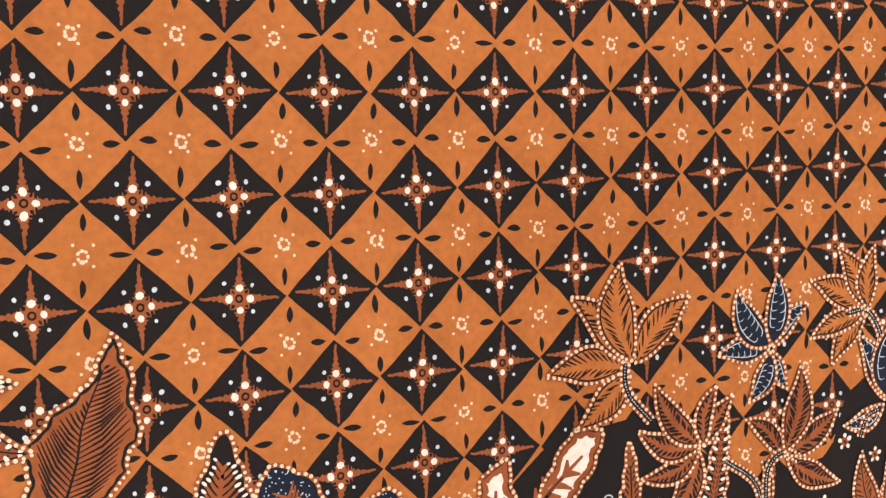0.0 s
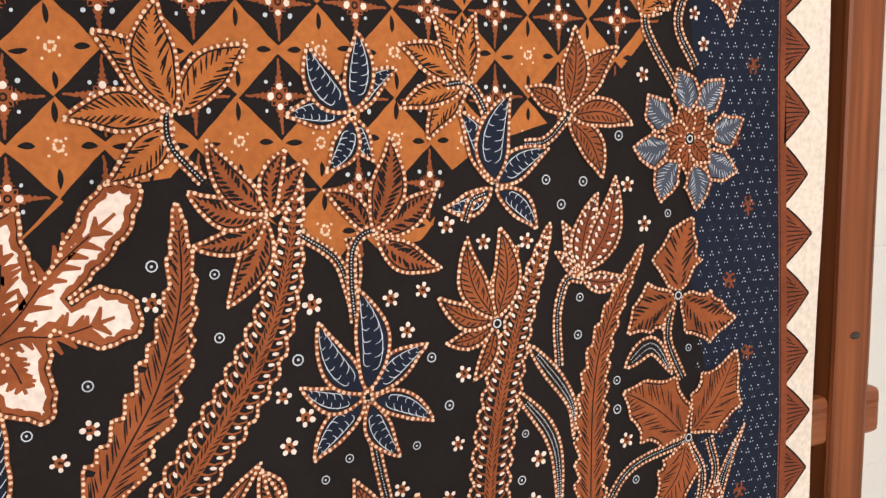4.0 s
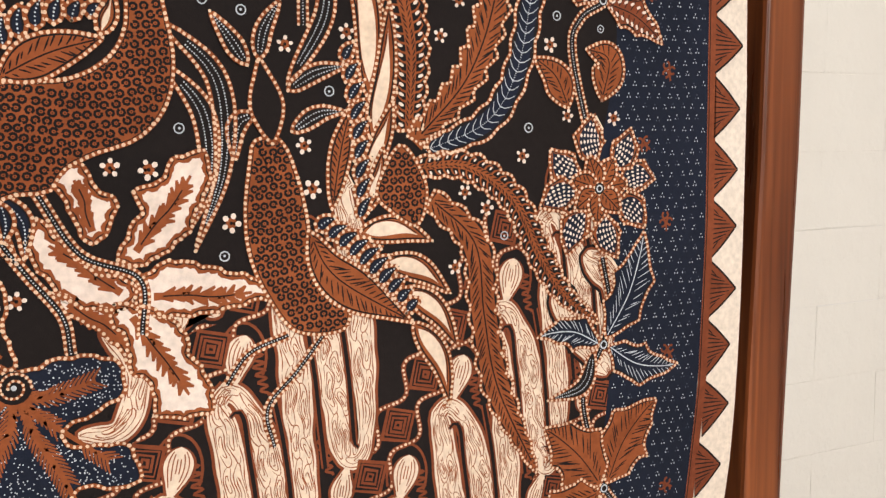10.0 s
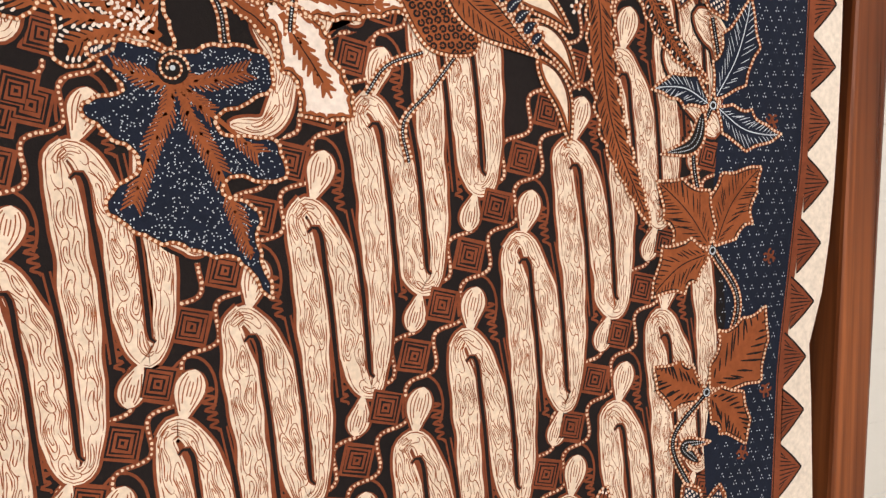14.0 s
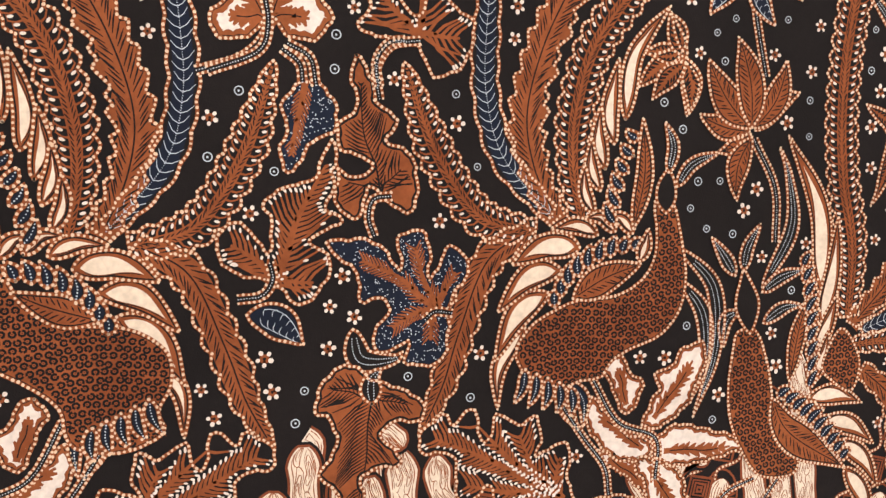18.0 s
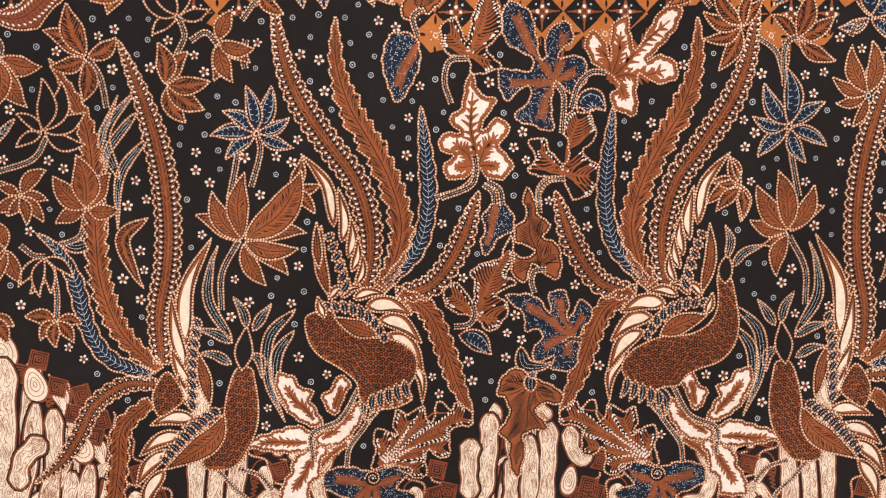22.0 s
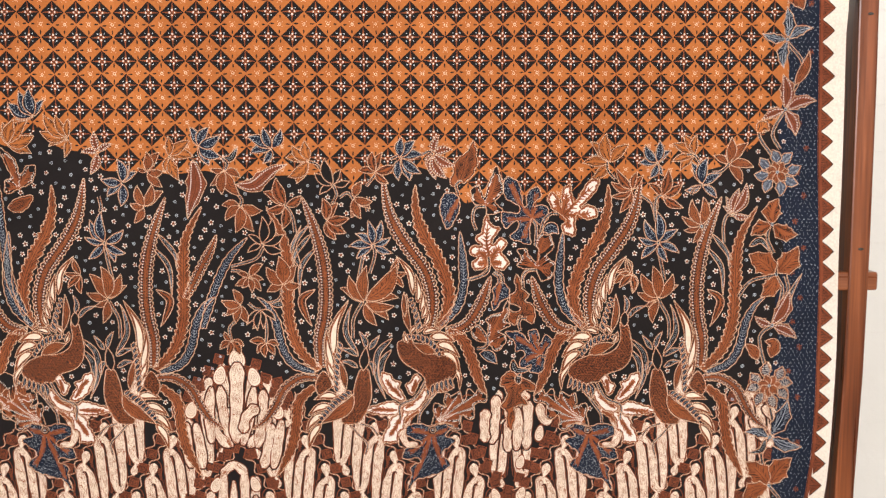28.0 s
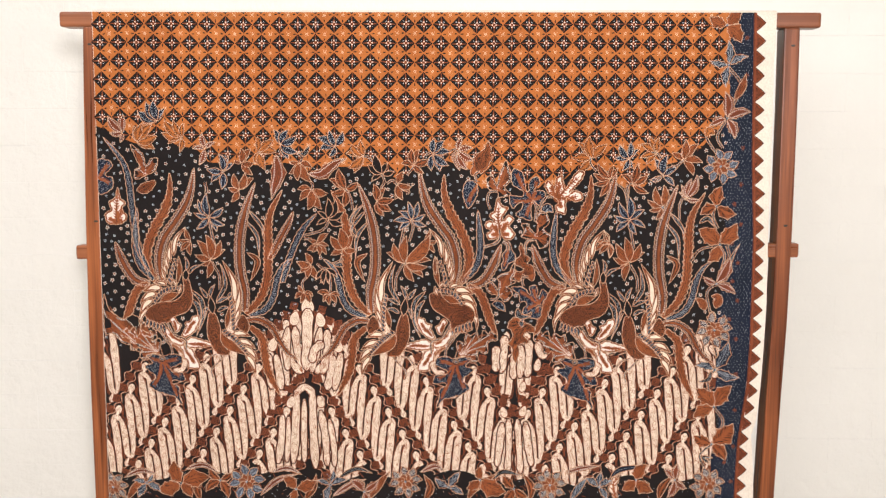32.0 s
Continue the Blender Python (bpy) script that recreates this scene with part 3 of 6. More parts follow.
def plume(kind, pts, width, base=40):
    """Long tail feather: saw-edged brown, dotted vine or blue fern."""
    ink = Ink("plume_motif", base, WORDS[kind] + " plume with a cream dotted edge")
    L = length(curve(pts, 60))
    teeth = max(6, int(L / (8.5 if kind == "saw" else 11.0 if kind == "fern" else 8.5 if kind == "ribbon" else 7.0)))
    per = 4 if kind == "saw" else 6
    n = teeth * per + 1
    sp = curve(pts, n)
    nr = normals(sp)
    s = np.linspace(0, 1, n)
    w = width / 2 * np.minimum(1, 0.66 + s * 1.6) * np.minimum(1, (1 - s) * 3.0) ** 0.6
    if kind == "saw":
        ph = (s * teeth) % 1
        wave = 0.62 + 0.50 * ph
        wave2 = 0.62 + 0.50 * ((s * teeth + 0.5) % 1)
    else:
        deep = {"vine": 0.30, "fern": 0.22, "ribbon": 0.32}[kind]
        wave = 1.04 - deep + deep * np.abs(np.sin(np.pi * s * teeth))
        wave2 = 1.04 - deep + deep * np.abs(np.sin(np.pi * s * teeth + 1.2))
    a, b = sp + nr * (w * wave)[:, None], sp - nr * (w * wave2)[:, None]
    out = np.vstack([a, b[-2:0:-1]])
    m = n
    for q0, q1, col, lay in ((a, b, "dark", 0),):
        k = ink.put(np.vstack([q0, q1]), lay)
        sl = ink.slot(col)
        for i in range(m - 1):
            ink.faces.append((k + i, k + i + 1, k + m + i + 1, k + m + i))
            ink.slots.append(sl)
    if kind in ("saw", "ribbon"):
        ink.ribbon(sp[1:-1], (w * (1.30 if kind == "saw" else 1.52))[1:-1], 1, "brown")
        for i in range(0, n - 4, 4) if kind == "saw" else ():
            for q in (a, b):
                ink.poly([sp[i], q[i] * 0.9 + sp[i] * 0.1, q[i + 2] * 0.9 + sp[i + 2] * 0.1, q[i + 3] * 0.86 + sp[i + 3] * 0.14, sp[i + 4]], 1.3, "brown")
        ink.ribbon(sp[2:-4], 0.6, 2, "dark")
        hatch(ink, sp, w * 0.95, 2, gap=2.3, lean=1.6, width=0.5)
    elif kind == "vine":
        ink.ribbon(sp[1:-2], (w * 0.56)[1:-2], 1, "brown")
        hatch(ink, sp, w * 0.32, 3, gap=1.9, lean=2.0, width=0.42)
        for i in range(1, n - 5, 3):
            for side in (1, -1):
                d = nr[i] * side * w[i]
                h = sp[min(n - 1, i + 3)] - sp[i]
                h = h / max(1e-6, np.hypot(*h)) * w[i]
                ink.ribbon([sp[i] + d * 0.2 - h * 0.2, sp[i] + d * 0.52 - h * 0.12, sp[i] + d * 0.74 + h * 0.10, sp[i] + d * 0.66 + h * 0.34], [0.9, 0.75, 0.6, 0.3], 2, "brown")
                ang = math.atan2(d[1] + h[1] * 0.5, d[0] + h[0] * 0.5)
                ink.dot(sp[i] + d * 0.56 + h * 0.20, 0.036 * width, 4, "bloom", 1.9, ang, 7)
    elif kind == "fern":
        ink.ribbon(sp[1:-2], (w * 1.3)[1:-2], 1, "navy")
        ink.beads(sp, 3, 0.22, 0.9, "pale", 0.05)
        for i in range(1, n - 4, 2):
            for side in (1, -1):
                d = nr[i] * side * w[i] * rng.uniform(0.7, 1.0)
                t = sp[min(n - 1, i + 2)] - sp[i]
                ink.ribbon([sp[i], sp[i] + d * 0.4 + t * 0.25, sp[i] + d * 0.8 + t * 0.9], [0.36, 0.32, 0.18], 2, "pale")
    ink.edge(out, 4)
    return ink.done()


def lobed(kind, root, tip, width, base=44, lobes=3, tips=()):
    """Broad leaf of several lobes that grow together round one outline, with a rolled stalk."""
    ink = Ink("lobed_leaf_motif", base, WORDS[kind] + " lobed leaf with a dotted outline")
    root, tip = np.array(root, float), np.array(tip, float)
    d = tip - root
    L = np.hypot(*d)
    u, v = d / L, np.array([-d[1], d[0]]) / L
    if len(tips):
        mid = root + d * 0.08
        ends = [np.array(p, float) - mid for p in tips]
    else:
        mid = root + d * 0.36
        ends = []
        for a in {1: (0, 100, -94), 2: (0, 64, -58, 126, -132), 3: (0, 58, -62, 122, -116)}[lobes]:
            a = radians(a)
            r = 1 / math.sqrt((math.cos(a) / (L * 0.66)) ** 2 + (math.sin(a) / (width * 0.56)) ** 2)
            ends.append((u * math.cos(a) + v * math.sin(a)) * r * rng.uniform(0.92, 1.08))
    mean = np.mean([np.hypot(*e) for e in ends])
    fill = {"white": "coral", "navy": "speckled", "brown": "oak", "vein": "sprig", "soft": "fieldhatch"}[kind]
    for only in ("edge", "fill"):
        for k, e in reversed(list(enumerate(ends))):
            rng.seed(int(L * 7) + k)
            r = np.hypot(*e)
            side = np.array([-e[1], e[0]]) / r
            bow = side * r * rng.uniform(-0.10, 0.10)
            wide = min(max(0.60 * r, 0.50 * mean), 0.72 * mean) * (1.1 if len(ends) < 5 else 0.95)
            leaf_on(ink, fill, [mid - e * 0.22, mid + e * 0.35 + bow, mid + e * 0.75 + bow, mid + e], wide, 0, 0.0, only)
    rng.seed(int(L * 13) + MOTIFS[0])
    bend = rng.choice((-1, 1))
    q = curve([mid + d * 0.02, mid - d * 0.14 + v * bend * L * 0.03, root - d * 0.10 + v * bend * L * 0.12, root - d * 0.10 + v * bend * L * 0.26], 14)
    top = ink.level
    ink.ribbon(q, np.linspace(4.4, 2.6, 14), top, "dark")
    for k in (-1, 1):
        ink.beads(q + normals(q) * k * np.linspace(2.2, 1.2, 14)[:, None], top + 2, 0.52, 1.5)
    ink.beads(q, top + 2, 0.24, 0.9, "pale", 0.05)
    return ink.done()


def inside(p, q):
    x, z = q[:, 0], q[:, 1]
    x2, z2 = np.roll(x, -1), np.roll(z, -1)
    hit = ((z > p[1]) != (z2 > p[1])) & (p[0] < (x2 - x) * (p[1] - z) / np.where(z2 == z, 1e-9, z2 - z) + x)
    return bool(hit.sum() % 2)


def body_on(ink, pts, layer=0, gap=3.35):
    """A rounded shape filled with rows of small scales."""
    layer = ink.level
    ink.level += 5
    out = curve(pts, 70, True)
    ink.poly(out, layer, "dark")
    m, ok = inset(out, 1.0)
    ink.poly(m[ok], layer + 1, "brown")
    lo, hi = out.min(0), out.max(0)
    k = 0
    z = lo[1]
    while z < hi[1]:
        x = lo[0] + (gap / 2 if k % 2 else 0)
        while x < hi[0]:
            p = np.array([x + rng.uniform(-0.3, 0.3), z + rng.uniform(-0.3, 0.3) + 1.2 * math.sin(x * 0.12)])
            if inside(p, m):
                a = np.linspace(0.15, 6.0, 8) + rng.uniform(0, 6)
                r = gap * 0.31
                a = a[:8]
                ink.ribbon(np.stack([p[0] + r * 1.1 * np.cos(a), p[1] + r * np.sin(a)], 1), 0.92, layer + 2, "dark")
                ink.dot(p, 0.26, layer + 2, "dark", n=5)
            x += gap
        z += gap * 0.88
        k += 1
    ink.edge(out, layer + 3)


def strokes(ink, own, spines, bound, far, dashes, colour="brown"):
    """Curved strokes off one vein, each as long as it finds room, with a white dash at its end."""
    n = max(5, int(length(spines[own]) / (2.1 if dashes else 1.5)))
    e = even(spines[own], n)
    nr = normals(e)
    others = np.vstack([q for k, q in enumerate(spines) if k != own]) if len(spines) > 1 else None
    for i in range(1, n - 1):
        t = np.array([nr[i][1], -nr[i][0]])
        for side in (1, -1):
            way = nr[i] * side * 0.80 + t * 0.60
            r = 0.0
            while r < far:
                p = e[i] + way * (r + 2.2)
                if not inside(p, bound) or (others is not None and r > 1.5 and np.hypot(*(others - p).T).min() < (r + 1.6) * 0.72):
                    break
                r += 0.7
            if r < 1.0:
                continue
            end = e[i] + way * r + t * r * 0.16
            ink.ribbon([e[i] - t * 0.6, e[i] + way * r * 0.5 - t * r * 0.06, end], [1.3, 1.15, 0.6] if dashes else [1.0, 0.8, 0.4] if colour == "brown" else [0.25, 0.75, 0.3], 3, colour)
            if dashes:
                ink.dot(end + way * 0.3, 0.52 * rng.uniform(0.8, 1.15), 5, "bloom", min(2.2, 1.2 + r * 0.15), math.atan2(way[1], way[0]))


def broad(kind, outline, root, tips, base=44):
    """Broad lobed leaf: one dotted outline, a vein from the root into every lobe."""
    ink = Ink("lobed_leaf_motif", base, WORDS[kind] + " lobed leaf with a dotted outline")
    n = 9 * len(outline)
    out = curve(outline, n + 1, True)[:-1]
    a = np.linspace(0, 2 * math.pi, n, endpoint=False)
    k = round(length(out) / 9.0)
    calm = np.mean([np.roll(out, i, 0) for i in range(-n // 14, n // 14 + 1)], 0)
    out = out + (out - calm) * (0.4 if len(tips) > 1 else 0.2)
    out = out + normals(out, True) * (0.45 * np.sin(a * k) + 0.25 * np.sin(a * (2 * k + 1) + 1))[:, None]
    ink.poly(out, 0, "dark")
    m, ok = inset(out, 1.5 if kind == "brown" else 1.0)
    m = m[ok]
    ink.poly(m, 1, {"white": "brown", "navy": "navy", "brown": "brown", "vein": "dark", "soft": "orange"}[kind])
    lo, hi = out.min(0), out.max(0)
    root = np.array(root, float)
    heart = root * 0.7 + out.mean(0) * 0.3
    if kind == "white":
        w, ok = inset(out, 2.8 if len(tips) > 1 else 2.1)
        w = w + normals(out, True) * (0.35 * np.sin(a * k * 2.5))[:, None]
        ink.poly(w[ok], 2, "bloom")
    elif kind == "navy":
        for i in range(int((hi - lo).prod() / 2.6)):
            p = np.array((rng.uniform(lo[0], hi[0]), rng.uniform(lo[1], hi[1])))
            if inside(p, m):
                ink.dot(p, 0.27, 2, "pale", n=5)
    spines = []
    for tip in tips:
        tip = np.array(tip, float)
        d = tip - root
        side = np.array([-d[1], d[0]]) * rng.uniform(-0.06, 0.06)
        pull = heart if len(tips) > 1 else root + d * 0.3
        spines.append(curve([root, root * 0.35 + pull * 0.45 + tip * 0.2, (root + tip) / 2 * 0.4 + (pull + tip) / 2 * 0.6 + side, tip], 24))
    for j, sp in enumerate(spines):
        L = length(sp)
        nr = normals(sp)
        t = np.stack([nr[:, 1], -nr[:, 0]], 1)
        reach = min(L * 0.34, 9.0) * np.sin(np.pi * np.linspace(0.12, 0.93, 24)) ** 0.7
        if kind == "white":
            ink.ribbon(sp[:-1], np.linspace(min(4.6, L * 0.16) if len(tips) > 1 else 2.6, 1.0, 23), 3, "brown")
            for i in range(3, 21, 2):
                for sd in (1, -1):
                    p = sp[i] + sd * nr[i] * reach[i] * rng.uniform(0.45, 0.75) * (1 if len(tips) > 1 else 0.62) + t[i] * reach[i] * rng.uniform(0.2, 0.5)
                    ink.ribbon([sp[i] - t[i] * 0.8, (sp[i] + p) / 2 - t[i] * 0.2, p], [2.7, 1.9, 0.8], 3.2, "brown")
            ink.ribbon(sp[2:-5], 0.45, 4, "dark")
        elif kind == "brown":
            ink.ribbon(sp[:-2], np.linspace(0.8, 0.4, 22), 3, "dark")
            strokes(ink, j, spines, m, 14.0, False, "dark")
        elif kind in ("navy", "vein"):
            ink.ribbon(sp[:-1], np.linspace(2.6 if kind == "navy" else min(3.6, L * 0.13), 0.9, 23), 3, "brown")
            strokes(ink, j, spines, m, 4.2 if kind == "navy" else 16.0, kind == "vein")
        else:
            hatch(ink, sp, reach * 1.2, 3, gap=2.0)
    ink.edge(out, 6)
    return ink.done()


def curl(c, r, base=53):
    """Rolled end of a stalk: dark disc with a dotted spiral."""
    ink = Ink("curl_motif", base)
    ink.dot(c, r * 1.15, 0, "dark", n=18)
    a = np.linspace(0, 9.5, 46)
    k = r * np.linspace(1.1, 0.35, 46)
    q = np.stack([c[0] + k * np.cos(a), c[1] + k * np.sin(a)], 1)
    ink.ribbon(q, 0.8, 1, "brown")
    ink.beads(q, 2, 0.5, 1.5)
    ink.dot(c, 0.9, 3, "pale", n=8)
    return ink.done()


def stem(pts, base=34, wide=3.6):
    """Stalk of two dotted lines on a dark band."""
    ink = Ink("stalk_motif", base)
    n = max(10, int(length(curve(pts, 40)) / 2.2))
    sp = curve(pts, n)
    nr = normals(sp)
    ink.ribbon(sp, wide, 0, "dark")
    for k in (-1, 1):
        q = sp + nr * k * wide * 0.45
        ink.ribbon(q, 1.1, 1, "brown")
        ink.beads(q, 2, 0.56, 1.8)
    ink.beads(sp, 2, 0.26, 1.0, "pale", 0.05)
    return ink.done()

# ---- grounds of dye, field, border ----


def sheet(name, outline, base, colour, label):
    ink = Ink(name, base, label)
    ink.base = base * 4
    ink.poly(outline, 0, colour)
    return ink.done()


def border_x(z):
    zs = (0.40, 0.76, 0.84, 0.93, 1.0, 1.16, 1.3, 1.52)
    return float(np.interp(z, zs, (0.492, 0.4885, 0.4905, 0.5015, 0.5040, 0.5030, 0.4955, 0.4905)))


def ground_top(x):
    """Upper limit of the black ground under the row of flowers, in mm."""
    xs = (-540, -487, -459, -429, -408, -376, -355, -315, -271, -232, -197, -166, -96, -61, -25, 19, 54, 72, 103, 125, 152, 175, 191, 215, 250, 265, 298, 330, 336, 351, 388, 408, 436, 448)
    zs = (1340, 1315, 1304, 1333, 1306, 1301, 1279, 1279, 1275, 1280, 1265, 1273, 1275, 1256, 1273, 1284, 1271, 1240, 1247, 1257, 1240, 1244, 1246, 1267, 1271, 1260, 1240, 1246, 1267, 1277, 1287, 1301, 1330, 1350)
    return float(np.interp(x, xs, zs))


def grounds():
    line = [(x, ground_top(x)) for x in np.linspace(-538, 464, 150)]
    sheet("field_ground", [(-538, 1511), *line, (464, 1511)], 0, "orange", "orange-brown dyed upper field")
    sheet("black_ground", [(-538, HEM * 1000)] + [(464, HEM * 1000)] + line[::-1], 2.6, "dark", "black dyed ground of the lower cloth")
    z = np.linspace(HEM + 0.002, 1.511, 60)
    right = [(border_x(a) * 1000 - 4.5, a * 1000) for a in z]
    left = [(449 + 4 * math.sin(a * 60) + 3 * math.sin(a * 23), a * 1000) for a in z]
    sheet("navy_ground", right + left[::-1], 9, "navy", "navy dyed border strip")
    low = [(x, 772 + 8 * math.sin(x * 0.045) + 5 * math.sin(x * 0.017 + 1)) for x in np.linspace(-538, 455, 70)]
    sheet("lower_navy_ground", [(-538, HEM * 1000 + 2), (455, HEM * 1000 + 2)] + low[::-1], 12, "dark", "dark band of the lower flower border")


def lower_specks():
    """Pale specks and small brown sprigs over the dark lower band."""
    ink = Ink("lower_specks", 14, "pale specks and brown sprigs over the dark lower band")
    for k in range(620):
        x, z = rng.uniform(-530, 450), rng.uniform(715, 776)
        if k % 4:
            ink.dot((x, z), 0.55, 0.2 * (k % 5), "pale" if k % 3 else "cream", n=6)
        else:
            a = rng.uniform(0, 6.28)
            t = np.linspace(0, 1, 7)
            ink.ribbon(np.stack([x + 7 * t * math.cos(a + 1.2 * t[-1]), z + 7 * t * math.sin(a) + 2.5 * t ** 2], 1), 1.5 * (1 - 0.7 * t), 0.2 * (k % 5), "rust")
    ink.done()


grounds()
lower_specks()


def dark_diamond(k):
    ink = Ink("dark_diamond", 1)
    w, h = 13.9, 13.2
    pts = []
    for a, b in (((w, 0), (0, h)), ((0, h), (-w, 0)), ((-w, 0), (0, -h)), ((0, -h), (w, 0))):
        for f in (0, 0.25, 0.5, 0.75):
            pts.append((a[0] + (b[0] - a[0]) * f + rng.uniform(-0.3, 0.3), a[1] + (b[1] - a[1]) * f + rng.uniform(-0.3, 0.3)))
    ink.poly(pts, 0, "dark")
    for q in range(4):
        ang = q * math.pi / 2 + rng.uniform(-0.05, 0.05)
        d, s = np.array([math.cos(ang), math.sin(ang)]), np.array([-math.sin(ang), math.cos(ang)])
        ray = [d * r + s * rng.uniform(-0.2, 0.2) for r in np.linspace(0, 11.6, 15)]
        ink.ribbon(ray, [3.4, 3.6, 3.0, 3.4, 2.0, 2.9, 1.5, 2.3, 0.9, 1.6, 0.8, 1.0, 0.75, 0.8, 0.55], 1, "brown")
        for r in (2.4, 3.4, 4.4, 5.3):
            out = (6.4 - r) * 0.62 * rng.uniform(0.75, 1.2)
            ink.ribbon([d * (r + 0.3) - s * out, d * r, d * (r + 0.3) + s * out], [0.25, 0.75, 0.25], 1.4, "brown")
        ink.dot(d * 3.1, 1.08 * rng.uniform(0.85, 1.1), 2, "bloom", rng.uniform(1, 1.2), rng.uniform(0, 3))
        c = (d + s) * rng.uniform(3.7, 4.5)
        ink.dot(c, 0.68 * rng.uniform(0.75, 1.15), 2, "pale", rng.uniform(1, 1.3), rng.uniform(0, 3))
    ink.dot((0, 0), 2.1, 1.6, "brown", n=9)
    ink.ring((rng.uniform(-0.2, 0.2), rng.uniform(-0.2, 0.2)), 0.95, 0.62, 2, "dark")
    return ink


def light_diamond(k):
    ink = Ink("light_diamond", 1)
    for q in range(4):
        ang = q * math.pi / 2 + rng.uniform(-0.08, 0.08)
        d, s = np.array([math.cos(ang), math.sin(ang)]), np.array([-math.sin(ang), math.cos(ang)])
        r0 = rng.uniform(6.2, 6.9)
        L, w = rng.uniform(4.8, 6.4), rng.uniform(1.5, 2.1)
        u = np.linspace(0, 1, 8)
        mid = np.outer(r0 + u * L, d) + np.outer(0.4 * np.sin(3 * u) * rng.uniform(-1, 1), s)
        ink.ribbon(mid, w * np.sin(np.pi * u ** 0.9) ** 0.8 + 0.1, 0, "dark")
        ink.dot((d + s) * rng.uniform(2.2, 3.1), 0.5, 0, "cream", n=6)
    o = (rng.uniform(-0.4, 0.4), rng.uniform(-0.4, 0.4))
    for i in range(7):
        a = 2 * math.pi * i / 7 + rng.uniform(-0.18, 0.18)
        r = 1.45 * rng.uniform(0.85, 1.15)
        ink.dot((o[0] + r * math.cos(a), o[1] + r * math.sin(a)), 0.6 * rng.uniform(0.8, 1.15), 0, "cream", rng.uniform(1, 1.4), a + 1.57, 6)
    return ink


def data_of(ink, top=None):
    if top is not None:
        ink.verts = [(x, y, min(z, top)) for x, y, z in ink.verts]
    return mesh_of(ink.name, ink.verts, ink.faces, [DYE[m] for m in ink.mats], ink.slots)


def scatter(name, data, spots, turn=0.0, label=""):
    for x, z, s in spots:
        ob = new(name, data[rng.randrange(len(data))])
        ob.parent = CLOTH
        ob.location = (x, 0, z)
        ob.rotation_euler = (0, rng.uniform(-turn, turn), 0)
        ob.scale = (s[0], 1, s[1])


def field():
    darks, lights = [], []
    pz = 0.0284
    for i in range(36):
        for j in range(10):
            x = float(np.interp(i, (0, 4, 16, 20, 24, 29, 35), (-0.521, -0.409, -0.0724, 0.0368, 0.1445, 0.278, 0.4346))) + rng.uniform(-0.0004, 0.0004)
            z = 1.4925 - pz * j + 0.0008 * math.sin(i * 0.5 + j)
            px = 0.0282 - 0.0018 * i / 35
            if z > ground_top(x * 1000) / 1000 - 0.030 and x < 0.438:
                darks.append((x, z, (px / 0.0283, 1.02)))
            x, z = x + px / 2, z - pz / 2
            if ground_top(x * 1000) / 1000 - 0.030 < z < 1.505 and x < 0.442:
                lights.append((x, z, (px / 0.0288, 0.98)))
    top = [x for x, z, k in darks if z > 1.485]
    scatter("dark_diamond", [data_of(dark_diamond(k), -0.0102) for k in range(4)], [(x, 1.5209, (0.98, 1.0)) for x in top])
    scatter("light_diamond", [data_of(light_diamond(k), 0.0042) for k in range(4)], [(x + 0.0134, 1.5067, (0.96, 1.0)) for x in top if x < 0.42])
    scatter("dark_diamond", [data_of(dark_diamond(k)) for k in range(6)], darks, 0.03)
    scatter("light_diamond", [data_of(light_diamond(k)) for k in range(6)], lights, 0.05)


field()


def tooth_border():
    """Brown stripe and hatched teeth between the navy strip and the plain selvedge."""
    z = np.linspace(HEM + 0.003, 1.511, 80)
    ink = Ink("border_stripe", 13)
    ink.ribbon([(border_x(a) * 1000 - 2.2, a * 1000) for a in z], 4.6, 0, "rust")
    ink.ribbon([(border_x(a) * 1000 - 3.6, a * 1000) for a in z], 0.5, 1, "dark")
    ink.done()
    pitch = 0.0259
    k = 0
    a = 1.5085
    while a - pitch > HEM:
        ink = Ink("border_tooth", 13)
        b = a - pitch * rng.uniform(0.95, 1.05)
        m = (a + b) / 2 + rng.uniform(-0.001, 0.001)
        x0, xt = border_x(m) * 1000 - 0.5, (border_x(m) * 1000 + rng.uniform(12.5, 15.0))
        A, B, T = np.array((x0, a * 1000 - 0.8)), np.array((x0, b * 1000 + 0.8)), np.array((xt, m * 1000))
        bulge = 1.0
        up = [A + (T - A) * f + np.array((0, bulge * math.sin(math.pi * f) * 0.6)) for f in np.linspace(0, 1, 7)]
        dn = [T + (B - T) * f - np.array((0, bulge * math.sin(math.pi * f) * 0.6)) for f in np.linspace(0, 1, 7)]
        ink.poly(up + dn[1:], 0, "rust")
        for line in (up, dn):
            ink.ribbon(np.array(line), 0.9, 1, "dark")
        for i in range(11):
            f = (i + 0.5) / 11
            p = A + (B - A) * f
            lim = (1 - abs(2 * f - 1)) * (xt - x0) * 0.9
            if lim > 1.5:
                q = p + np.array((lim, (T[1] - p[1]) * 0.35))
                ink.ribbon([p, (p + q) / 2, q], [0.5, 0.6, 0.3], 1, "dark")
        ink.done()
        a = b


tooth_border()


